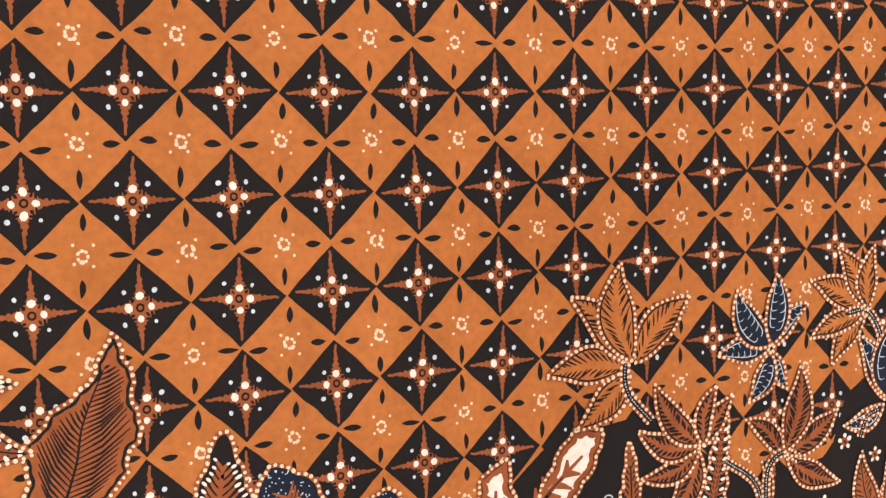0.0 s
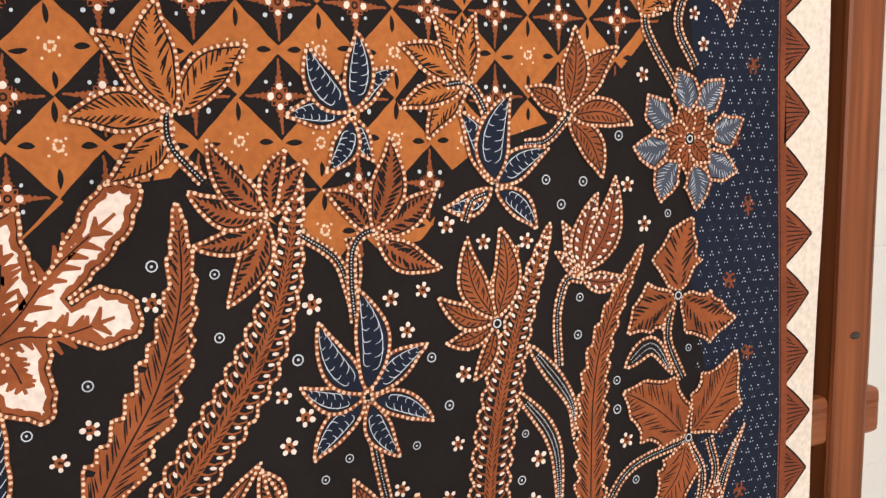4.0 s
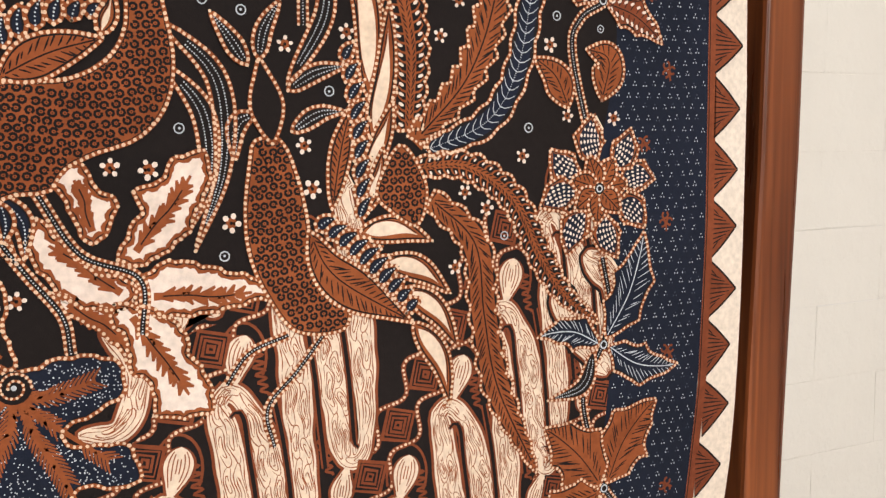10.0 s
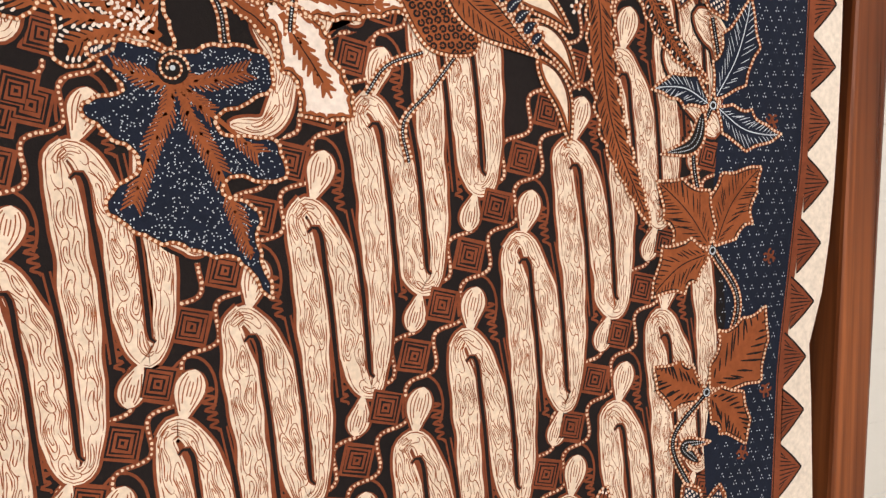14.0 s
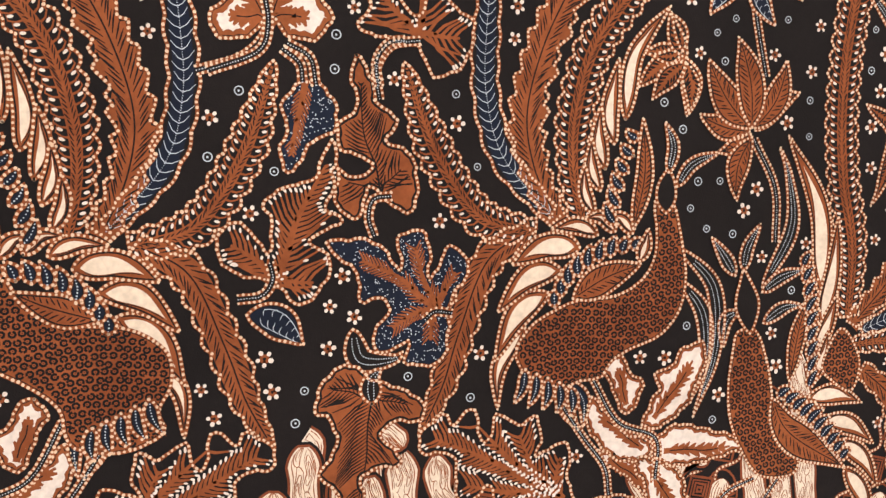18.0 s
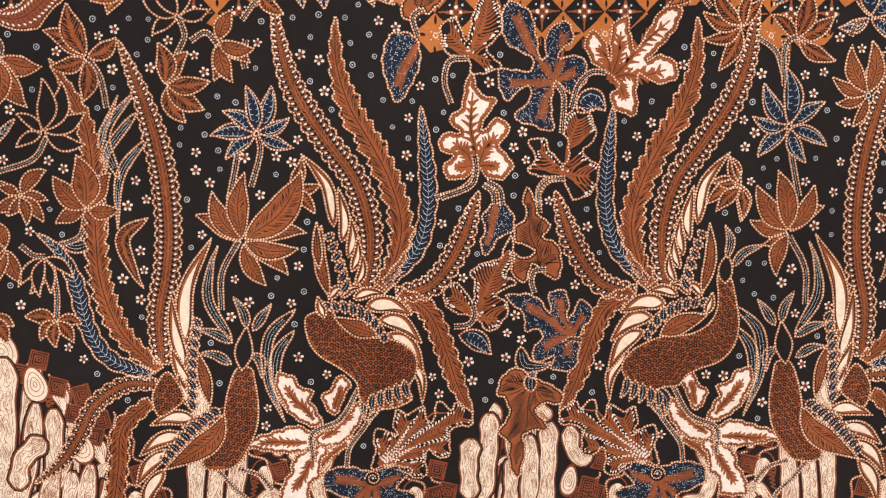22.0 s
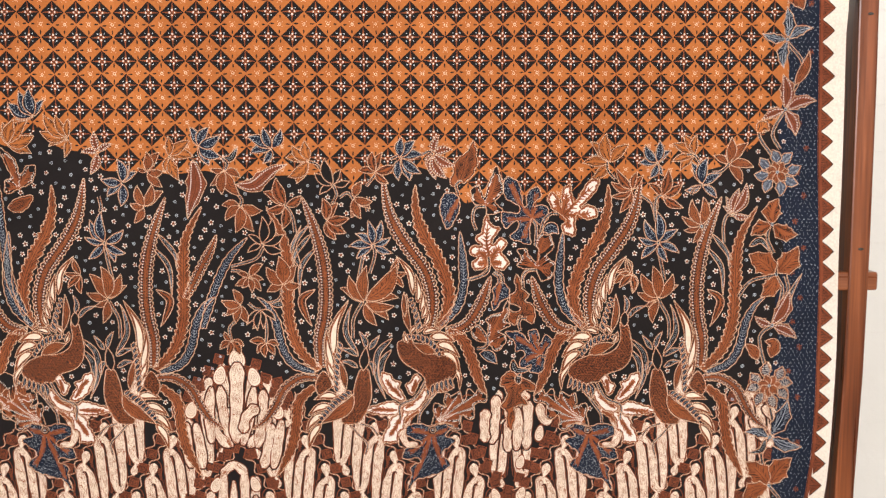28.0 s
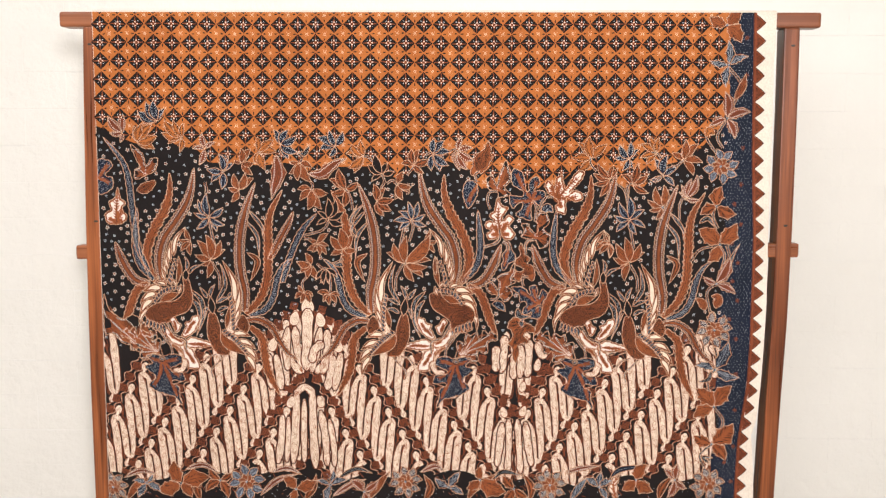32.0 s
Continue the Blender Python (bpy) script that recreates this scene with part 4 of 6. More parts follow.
def navy_dots():
    """Groups of three pale specks and small brown trefoils over the navy strip."""
    ink = Ink("navy_specks", 14, "pale specks in threes over the navy strip")
    z = HEM * 1000 + 20
    k = 0
    while z < 1508:
        x = 452 + (k % 2) * 2.9
        edge = border_x(z / 1000) * 1000 - 6
        while x < edge:
            cx, cz = x + rng.uniform(-0.7, 0.7), z + rng.uniform(-0.7, 0.7)
            for dx, dz in ((-0.72, -0.6), (0.72, -0.6), (0, 0.8)):
                ink.dot((cx + dx, cz + dz), 0.31, 0, "indigo" if rng.random() < 0.25 else "pale", 1.25, 1.57, 5)
            x += 5.2
        z += 4.6
        k += 1
    ink.done()
    z = 0.74
    k = 0
    while z < 1.5:
        c = np.array((470 + (8 if k % 2 else -3) + rng.uniform(-2, 2), z * 1000))
        ink = Ink("trefoil_motif", 15)
        a0 = rng.uniform(0, 6)
        for i in range(3):
            a = a0 + i * 2.1
            p = c + 2.1 * np.array((math.cos(a), math.sin(a)))
            u = np.linspace(0.5, 5.6, 12) + a
            ink.ribbon(np.stack([p[0] + 1.45 * np.cos(u), p[1] + 1.45 * np.sin(u)], 1), 0.95, 0, "rust")
        t = np.linspace(0, 1, 6)
        ink.ribbon(np.stack([c[0] + 3.6 * t * math.cos(a0 + 1), c[1] + 3.6 * t * math.sin(a0 + 1) - 1.2 * t ** 2], 1), 0.9, 0, "rust")
        ink.done()
        z += rng.uniform(0.026, 0.032)
        k += 1


navy_dots()

# ---- interlocking waves of the lower band ----


def grain(ink, sp, nr, w, n):
    """Brown whorls, ring in ring, that fill a white band like the figure of wood."""
    L = length(sp)
    at = np.linspace(0, 1, n)
    phase = rng.uniform(0, 6)

    def place(along, across):
        f = np.clip(np.array(along) / L, 0.004, 0.996)
        u = across + 0.16 * (1 - np.abs(across)) * np.sin(f * L / 1.9 + phase)
        get = lambda v: np.interp(f, at, v)
        r = get(w) / 2 * u
        return np.stack([get(sp[:, 0]) + get(nr[:, 0]) * r, get(sp[:, 1]) + get(nr[:, 1]) * r], 1)

    def line(along, across, thick):
        t = np.full(len(along), thick)
        t *= 0.85 + 0.3 * np.sin(np.arange(len(along)) * 1.3 + phase)
        t[0] = t[-1] = 0.15
        ink.ribbon(place(along, across), t, 2, "brown")

    for side in (-1, 1):
        a = rng.uniform(0.5, 2)
        while a < L - 3:
            b = min(L - 0.5, a + rng.uniform(9, 24))
            line(np.linspace(a, b, 12), np.full(12, side * 0.78), 0.42)
            a = b + rng.uniform(0.5, 1.4)
    for col in (-0.36, 0.36):
        a = rng.uniform(-5, 1)
        while a < L - 3:
            h = rng.uniform(5.0, 11.0)
            here = float(np.interp((a + h) / L, at, w))
            wide = here > 8.0
            if wide or col > 0:
                c, v, lean = a + h, col * wide + rng.uniform(-0.05, 0.05), rng.uniform(-0.12, 0.12)
                for k in (1.0, 0.64, 0.28) if here > 10.5 else (1.0, 0.45):
                    q = np.linspace(0, 2 * math.pi * rng.uniform(0.84, 0.97), 19) + rng.uniform(0, 6.28)
                    x, y = np.cos(q), np.sin(q)
                    line(c + h * (k * 0.85 + 0.15) * x, v + lean * x * k + (0.30 if wide else 0.45) * k * np.sign(y) * np.abs(y) ** 0.8, 0.40)
            a += 2 * h * 0.98


def strand(pts, w0, w1, base=5):
    """A white wax-resist band with contour lines and a brown edge."""
    ink = Ink("wave_strand", base)
    ink.base += rng.uniform(0, 4)
    n = 40
    sp = curve(pts, n)
    nr = normals(sp)
    s = np.linspace(0, 1, n)
    w = (w0 + (w1 - w0) * s) * (0.80 + 0.13 * np.sin(s * 12 + rng.uniform(0, 6)) * np.sin(s * 5 + 1)) * np.minimum(1, np.sqrt(np.minimum(s, 1 - s) * 7 + 0.10))
    out = np.vstack([sp + nr * (w / 2)[:, None], (sp - nr * (w / 2)[:, None])[::-1]])
    m, ok = inset(out, -1.1)
    rim, ok = inset(out, -2.3)
    ink.poly(rim, 0, "dark")
    ink.poly(m, 0.5, "rust")
    ink.poly(out, 1, "white")
    grain(ink, sp, nr, w, n)
    return ink.done()


def drop(c, r, ang, long=1.9, base=5):
    """Small bulb at the end of a wave."""
    ink = Ink("wave_bulb", base)
    ink.base += rng.uniform(0, 4)
    d, s = np.array((math.cos(ang), math.sin(ang))), np.array((-math.sin(ang), math.cos(ang)))
    a = np.linspace(0, 2 * math.pi, 20, endpoint=False)
    shape = lambda k: np.array(c) + np.outer(np.cos(a) * r * long * k, d) + np.outer(np.sin(a) * r * k * (1 - 0.25 * np.cos(a)), s)
    ink.poly(shape(1 + 1.0 / r), 0, "rust")
    ink.poly(shape(1.0), 1, "white")
    for k in (0.72, 0.42, 0.16):
        q = shape(k)
        ink.ribbon(np.vstack([q, q[:1]]), 0.46, 2, "brown")
    return ink.done()


def bulb(neck, end, r, level):
    """Teardrop that hangs on a wave by a thin neck."""
    ink = Ink("wave_bulb", 5)
    ink.base = level
    n = 22
    neck, end = np.array(neck, float), np.array(end, float)
    side = np.array([-(end - neck)[1], (end - neck)[0]]) * rng.uniform(-0.06, 0.06)
    sp = curve([neck, (neck + end) / 2 + side, end], n)
    nr = normals(sp)
    s = np.linspace(0, 1, n)
    w = r * np.maximum(np.sin(np.pi * s ** 1.5) ** 0.62, 0.0) * 2 + 1.3 * np.maximum(0, 1 - s * 4)
    flat = lambda g: np.vstack([sp + nr * (np.maximum(w * g[0] + g[1], 0.02) / 2)[:, None], (sp - nr * (np.maximum(w * g[0] + g[1], 0.02) / 2)[:, None])[::-1]])
    ink.poly(flat((1, 2.0)), 0, "rust")
    ink.poly(flat((1, 0)), 1, "white")
    for k, cut in ((0.70, 4), (0.40, 7), (0.12, 10)):
        for sd in (1, -1):
            ink.ribbon((sp + sd * nr * (w * k / 2)[:, None])[cut:n - cut // 2], 0.42, 2, "brown")
    return ink.done()


SWING = ((-5.0, -4.5, 6.0), (-1.5, -0.2, 6.4), (3.0, -2.4, 7.0), (7.4, -10.0, 8.8), (11.0, -20.0, 10.2), (13.8, -34.0, 11.4), (15.8, -50.0, 11.8), (17.4, -60.5, 10.4), (20.0, -67.0, 6.4),
         (23.6, -66.2, 5.4), (25.4, -60.0, 5.6), (26.2, -48.0, 7.6), (25.4, -32.0, 9.6), (24.2, -14.0, 10.8), (22.7, 4.0, 11.2), (21.0, 18.0, 10.4), (19.2, 27.0, 8.2), (18.6, 32.4, 6.4), (22.0, 35.8, 6.2))
SLITS = (((-0.6, -9.4), (2.0, -7.4), (4.2, -11.0), (5.4, -22.0), (7.2, -36.0), (8.6, -52.0), (10.2, -68.0)), ((23.2, -62.4), (21.6, -60.4), (20.8, -50.0), (19.6, -34.0), (17.6, -18.0), (14.6, -2.0)))


def wave_unit(o, k):
    """One swing of the wave: over the crest, down to the turn and up to the next crest, with its two bulbs."""
    o = np.array(o, float)
    level = 20 + (k // 2 % 2) * 0.35
    ink = Ink("wave_strand", 5)
    ink.base = level
    n = 120
    pts = np.array([(x + rng.uniform(-0.5, 0.5), z + rng.uniform(-0.6, 0.6), w * rng.uniform(0.95, 1.05)) for x, z, w in SWING])
    sp = curve(pts[:, :2] + o, n)
    nr = normals(sp)
    far = np.concatenate([[0], np.cumsum(np.hypot(*np.diff(pts[:, :2], axis=0).T))])
    s = np.linspace(0, 1, n)
    w = np.interp(s, far / far[-1], pts[:, 2]) * (1 + 0.07 * np.sin(s * 31 + rng.uniform(0, 6)) + 0.05 * np.sin(s * 73 + rng.uniform(0, 6)))
    ink.ribbon(sp, w + 2.3, 0, "rust")
    ink.ribbon(sp, w, 1, "white")
    grain(ink, sp, nr, w, n)
    for slit in SLITS:
        q = curve(np.array(slit) + o, 30)
        ink.ribbon(q, 2.9 * np.minimum(1, np.linspace(0.5, 8, 30)), 3, "rust")
        ink.ribbon(q, 1.5 * np.minimum(1, np.linspace(0.4, 8, 30)), 4, "dark")
    ink.done()
    bulb(o + (1.2, 1.6), o + (5.2 + rng.uniform(-1.0, 1.0), 18.6), 5.0, level + 0.15)
    bulb(o + (18.6, -69.0), o + (14.4 + rng.uniform(-1.0, 1.0), -83.0), 4.2, level + 0.15)
    for x0, z0 in ((9, 4), (9, -64)):
        ink = Ink("squiggle_motif", 4)
        t = np.linspace(0, 1, 44)
        ink.ribbon(np.stack([o[0] + x0 + t * 3 + 2.6 * np.sin(t * 34) * (1 - 0.5 * t), o[1] + z0 + 8 - 15 * t], 1), 0.95, 0, "rust")
        ink.done()
    ink = Ink("contour_motif", 3)
    a = np.linspace(-0.6, 3.4, 16)
    ink.ribbon(np.stack([o[0] + 4.5 + 8.2 * np.cos(a), o[1] + 11 + 12.0 * np.sin(a)], 1), 1.0, 0, "rust")
    ink.done()


def square(c):
    ink = Ink("square_motif", 5)
    for r, col in ((8.6, "rust"), (7.0, "dark"), (6.2, "rust"), (5.2, "dark"), (4.3, "rust"), (3.0, "dark"), (2.1, "rust"), (0.8, "dark")):
        pts = [(c[0] + r * math.cos(a) + rng.uniform(-0.25, 0.25), c[1] + r * math.sin(a) + rng.uniform(-0.25, 0.25)) for a in (0.55, 2.1, 3.7, 5.25)]
        ink.poly(pts, (8.6 - r) * 0.85, col)
    return ink.done()


def wave_top(x):
    """Height to which the waves reach, in mm, in the panel's own frame."""
    return float(np.interp(x, (129, 150, 175, 270, 330, 420, 455), (1010, 1000, 960, 975, 1003, 1010, 995)))


def waves(lo, hi, peak):
    """Slanting bands of waves and squares in one panel."""
    e = np.array((11.55, 17.8))
    for band in range(-4, 4):
        line = np.array((295.7 + 91.5 * band, 845.0))
        for k in range(-9, 14):
            c = line + e * k
            if lo < c[0] < hi and 770 < c[1] < wave_top(c[0]) + peak(c[0]) + 4:
                square(c)
            if k % 2 == 0:
                o = line + e * k + (np.array((41.0, 38.5)) if band == -1 else np.array((33.5, 22.8)))
                if lo - 12 < o[0] < hi - 24 and 775 < o[1] < wave_top(o[0]) + peak(o[0]) + (10 if band == -1 else 2):
                    wave_unit(o, k)
        for s in (1, -1):
            q = np.array([line + e * f + s * (6.6 + 3.5 * math.cos(f * 2 * math.pi)) * np.array((0.839, -0.544)) for f in np.linspace(-9, 13, 260)])
            ok = [lo < p[0] < hi and 770 < p[1] < wave_top(p[0]) + peak(p[0]) + 4 for p in q]
            q = q[np.array(ok)]
            if len(q) > 6:
                ink = Ink("dotted_line_motif", 4)
                ink.ribbon(q, 1.9, 0, "rust")
                ink.beads(q, 1, 0.56, 1.75)
                ink.done()


# ---- motifs, in millimetres on the cloth ----


def middle_waves():
    """Upright waves under the broad middle leaf."""
    strand([(100, 989), (98, 972), (99, 949)], 14, 13, 8)
    strand([(112, 1006), (111, 978), (107, 947)], 15, 13, 8)
    strand([(126, 975), (127, 957), (127, 937)], 12, 12, 8)
    strand([(138, 991), (139, 964), (137, 939)], 14, 12, 8)
    strand([(151, 1000), (151, 974), (149, 940)], 14, 12, 8)
    strand([(165, 997), (167, 982), (173, 974), (177, 977), (175, 988)], 12, 9, 8)
    strand([(141, 1011), (147, 1008), (151, 1002)], 9, 9, 8)
    drop((165, 960), 4.8, 1.4, 2.0, base=8)
    strand([(110, 864), (106, 826), (102, 793)], 12, 12, 8)
    strand([(120, 870), (121, 826), (119, 781)], 10, 11, 8)
    strand([(134, 870), (137, 827), (140, 781)], 10, 11, 8)
    strand([(147, 866), (152, 827), (158, 794)], 12, 12, 8)
    drop((112, 882), 5.0, 1.9, 1.7, base=8)
    drop((143, 884), 5.0, 1.2, 1.7, base=8)
    drop((142, 924), 4.6, 1.3, 1.8, base=8)
    for c in ((84, 954), (178, 956), (186, 973), (77, 969), (94, 938), (103, 922), (113, 906), (127, 888), (141, 904), (151, 920), (161, 935), (172, 949), (83, 952)):
        square(c)


def gable_waves():
    """Tall waves that rise to a point between two ornaments, and the arch below them."""
    strand([(-202, 1047), (-203, 1014), (-205, 948)], 21, 17, 8)
    strand([(-234, 1017), (-237, 986), (-235, 948)], 13, 13, 8)
    strand([(-223, 1018), (-220, 985), (-211, 943)], 13, 12, 8)
    strand([(-182, 1017), (-187, 985), (-197, 945)], 13, 12, 8)
    strand([(-171, 1013), (-172, 980), (-179, 942)], 13, 13, 8)
    strand([(-266, 973), (-264, 943), (-261, 917)], 13, 13, 8)
    strand([(-254, 972), (-249, 943), (-246, 916)], 13, 13, 8)
    strand([(-149, 976), (-155, 942), (-160, 916)], 13, 13, 8)
    strand([(-161, 971), (-167, 942), (-172, 916)], 13, 13, 8)
    drop((-223, 1032), 7.0, 1.35, 1.6, base=8)
    drop((-182, 1030), 7.0, 1.8, 1.6, base=8)
    drop((-259, 989), 6.5, 1.35, 1.6, base=8)
    drop((-154, 988), 6.5, 1.8, 1.6, base=8)
    drop((-202, 1052), 9.5, 1.57, 1.25, base=8)
    strand([(-221, 912), (-224, 850), (-228, 794)], 14, 14, 8)
    strand([(-196, 912), (-195, 850), (-192, 785)], 14, 14, 8)
    strand([(-209, 900), (-210, 850), (-210, 796)], 9, 11, 8)
    strand([(-224, 908), (-208, 920), (-193, 908)], 12, 12, 8)
    strand([(-245, 873), (-247, 832), (-253, 793)], 12, 12, 8)
    strand([(-235, 870), (-236, 832), (-239, 795)], 8, 9, 8)
    strand([(-183, 881), (-176, 842), (-173, 790)], 12, 12, 8)
    strand([(-169, 867), (-162, 823), (-161, 789)], 9, 10, 8)
    drop((-231, 895), 5.5, 1.2, 1.7, base=8)
    drop((-183, 896), 5.5, 1.9, 1.7, base=8)
    for c in ((-224, 1052), (-237, 1037), (-247, 1019), (-259, 1006), (-273, 991), (-179, 1046), (-168, 1028), (-158, 1010), (-146, 995), (-213, 1037), (-190, 1037), (-207, 942), (-223, 931), (-238, 918), (-252, 897), (-264, 877), (-190, 933), (-173, 918), (-160, 896), (-149, 876)):
        square(c)


def ornament_one():
    """Large scaled shape with a fan of white feathers."""
    ink = Ink("plumed_ornament", 46, "rust scaled ornament with a fan of white feathers")
    leaf_on(ink, "white", [(203, 1047), (192, 1032), (191, 1014)], 7)
    leaf_on(ink, "white", [(213, 1061), (200, 1053), (190, 1034)], 10.5)
    leaf_on(ink, "white", [(219, 1070), (205, 1068), (191, 1054)], 10.5)
    leaf_on(ink, "white", [(227, 1079), (212, 1080), (197, 1073)], 11)
    leaf_on(ink, "white", [(235, 1084), (226, 1088), (214, 1087)], 7)
    leaf_on(ink, "white", [(243, 1085), (237, 1091), (229, 1091)], 6)
    leaf_on(ink, "white", [(251, 1084), (246, 1090), (239, 1092)], 6)
    leaf_on(ink, "white", [(247, 1131), (250, 1154), (257, 1166), (267, 1177)], 8)
    leaf_on(ink, "white", [(242, 1121), (240, 1135), (244, 1156)], 7.5)
    leaf_on(ink, "white", [(238, 1111), (235, 1123), (236, 1137)], 6.8)
    leaf_on(ink, "white", [(236, 1102), (232, 1112), (232, 1124)], 6.2)
    leaf_on(ink, "white", [(233, 1093), (229, 1102), (229, 1113)], 6)
    fan_on(ink, "bar", [(243, 1088), (247, 1104), (253, 1123)], [(238, 1098), (242, 1113), (247, 1127)], 6, 5, 2)
    leaf_on(ink, "hatch", [(251, 1086), (256, 1108), (255, 1132)], 8, 3)
    if PANEL[0] < 0:
        body_on(ink, [(266, 1072), (257, 1076), (249, 1076), (243, 1066), (226, 1059), (208, 1056), (196, 1047), (195, 1035), (200, 1025), (198, 1017), (212, 1011), (227, 1013), (232, 1018), (234, 1029), (244, 1038), (258, 1047), (265, 1058)], 5)
        leaf_on(ink, "hatch", [(219, 1060), (236, 1066), (248, 1072)], 11, 9)
    else:
        body_on(ink, [(261, 1097), (269, 1097), (274, 1079), (276, 1064), (273, 1050), (264, 1040), (250, 1035), (241, 1030), (237, 1024), (226, 1023), (217, 1019), (208, 1023), (202, 1029), (199, 1038), (206, 1048), (215, 1053), (226, 1057), (243, 1058), (255, 1064), (261, 1073), (262, 1084)], 5)
        leaf_on(ink, "hatch", [(224, 1058), (239, 1066), (255, 1071)], 13, 9)
    fan_on(ink, "bar", [(216, 1055), (224, 1065), (236, 1073), (251, 1077)], [(217, 1063), (225, 1076), (240, 1083), (255, 1082)], 9, 5.5, 10)
    leaf_on(ink, "white", [(254, 1072), (257, 1080), (258, 1086)], 6, 10)
    if PANEL[0] < 0:
        leaf_on(ink, "hatch", [(257, 1104), (258, 1119), (258, 1134)], 6.0, 9)
    else:
        leaf_on(ink, "dark", [(266, 1092), (266, 1101), (267, 1111)], 9.5, 9)
        leaf_on(ink, "blade", [(267, 1109), (269, 1120), (265, 1130)], 5.5, 9)
        leaf_on(ink, "blade", [(271, 1103), (278, 1112), (291, 1117)], 5.5, 9)
    fan_on(ink, "bar", [(203, 1030), (223, 1021)], [(198, 1016), (223, 1008)], 5, 5, 3)
    return ink.done()


def ornament_two():
    """Small upright scaled shape with raised feathers."""
    ink = Ink("plumed_ornament", 46, "small rust scaled ornament with raised white feathers")
    leaf_on(ink, "white", [(344, 1053), (342, 1091), (325, 1124)], 10.5)
    leaf_on(ink, "white", [(344, 1039), (350, 1062), (352, 1088)], 9, 1)
    leaf_on(ink, "white", [(342, 1026), (348, 1039), (353, 1053)], 8, 2)
    leaf_on(ink, "white", [(340, 1013), (346, 1024), (349, 1037)], 7, 3)
    fan_on(ink, "white", [(339, 1006), (346, 998), (356, 986), (360, 972)], [(368, 1002), (374, 986), (379, 966), (375, 939)], 4, 9.5, 1)
    body_on(ink, [(355, 1037), (363, 1029), (366, 1019), (362, 1008), (352, 1013), (346, 1021)], 2)
    leaf_on(ink, "hatch", [(329, 1015), (333, 1037), (338, 1054)], 8, 2)
    fan_on(ink, "bar", [(339, 1011), (337, 1041), (334, 1066)], [(345, 1020), (344, 1050), (339, 1073)], 9, 5, 5)
    body_on(ink, [(302, 1039), (311, 1039), (317, 1025), (320, 1010), (322, 993), (334, 981), (332, 972), (315, 973), (305, 986), (299, 1001), (298, 1016), (300, 1032)], 5)
    leaf_on(ink, "hatch", [(320, 1008), (330, 991), (360, 972)], 15, 9)
    fan_on(ink, "bar", [(323, 1008), (338, 995), (357, 976)], [(331, 1012), (349, 1000), (363, 981)], 10, 5.5, 10)
    leaf_on(ink, "dark", [(308, 1038), (306, 1053), (304, 1067)], 11, 9)
    leaf_on(ink, "blade", [(304, 1066), (306, 1076), (312, 1086)], 6, 9)
    leaf_on(ink, "blade", [(300, 1064), (294, 1073), (288, 1081)], 6, 9)
    return ink.done()


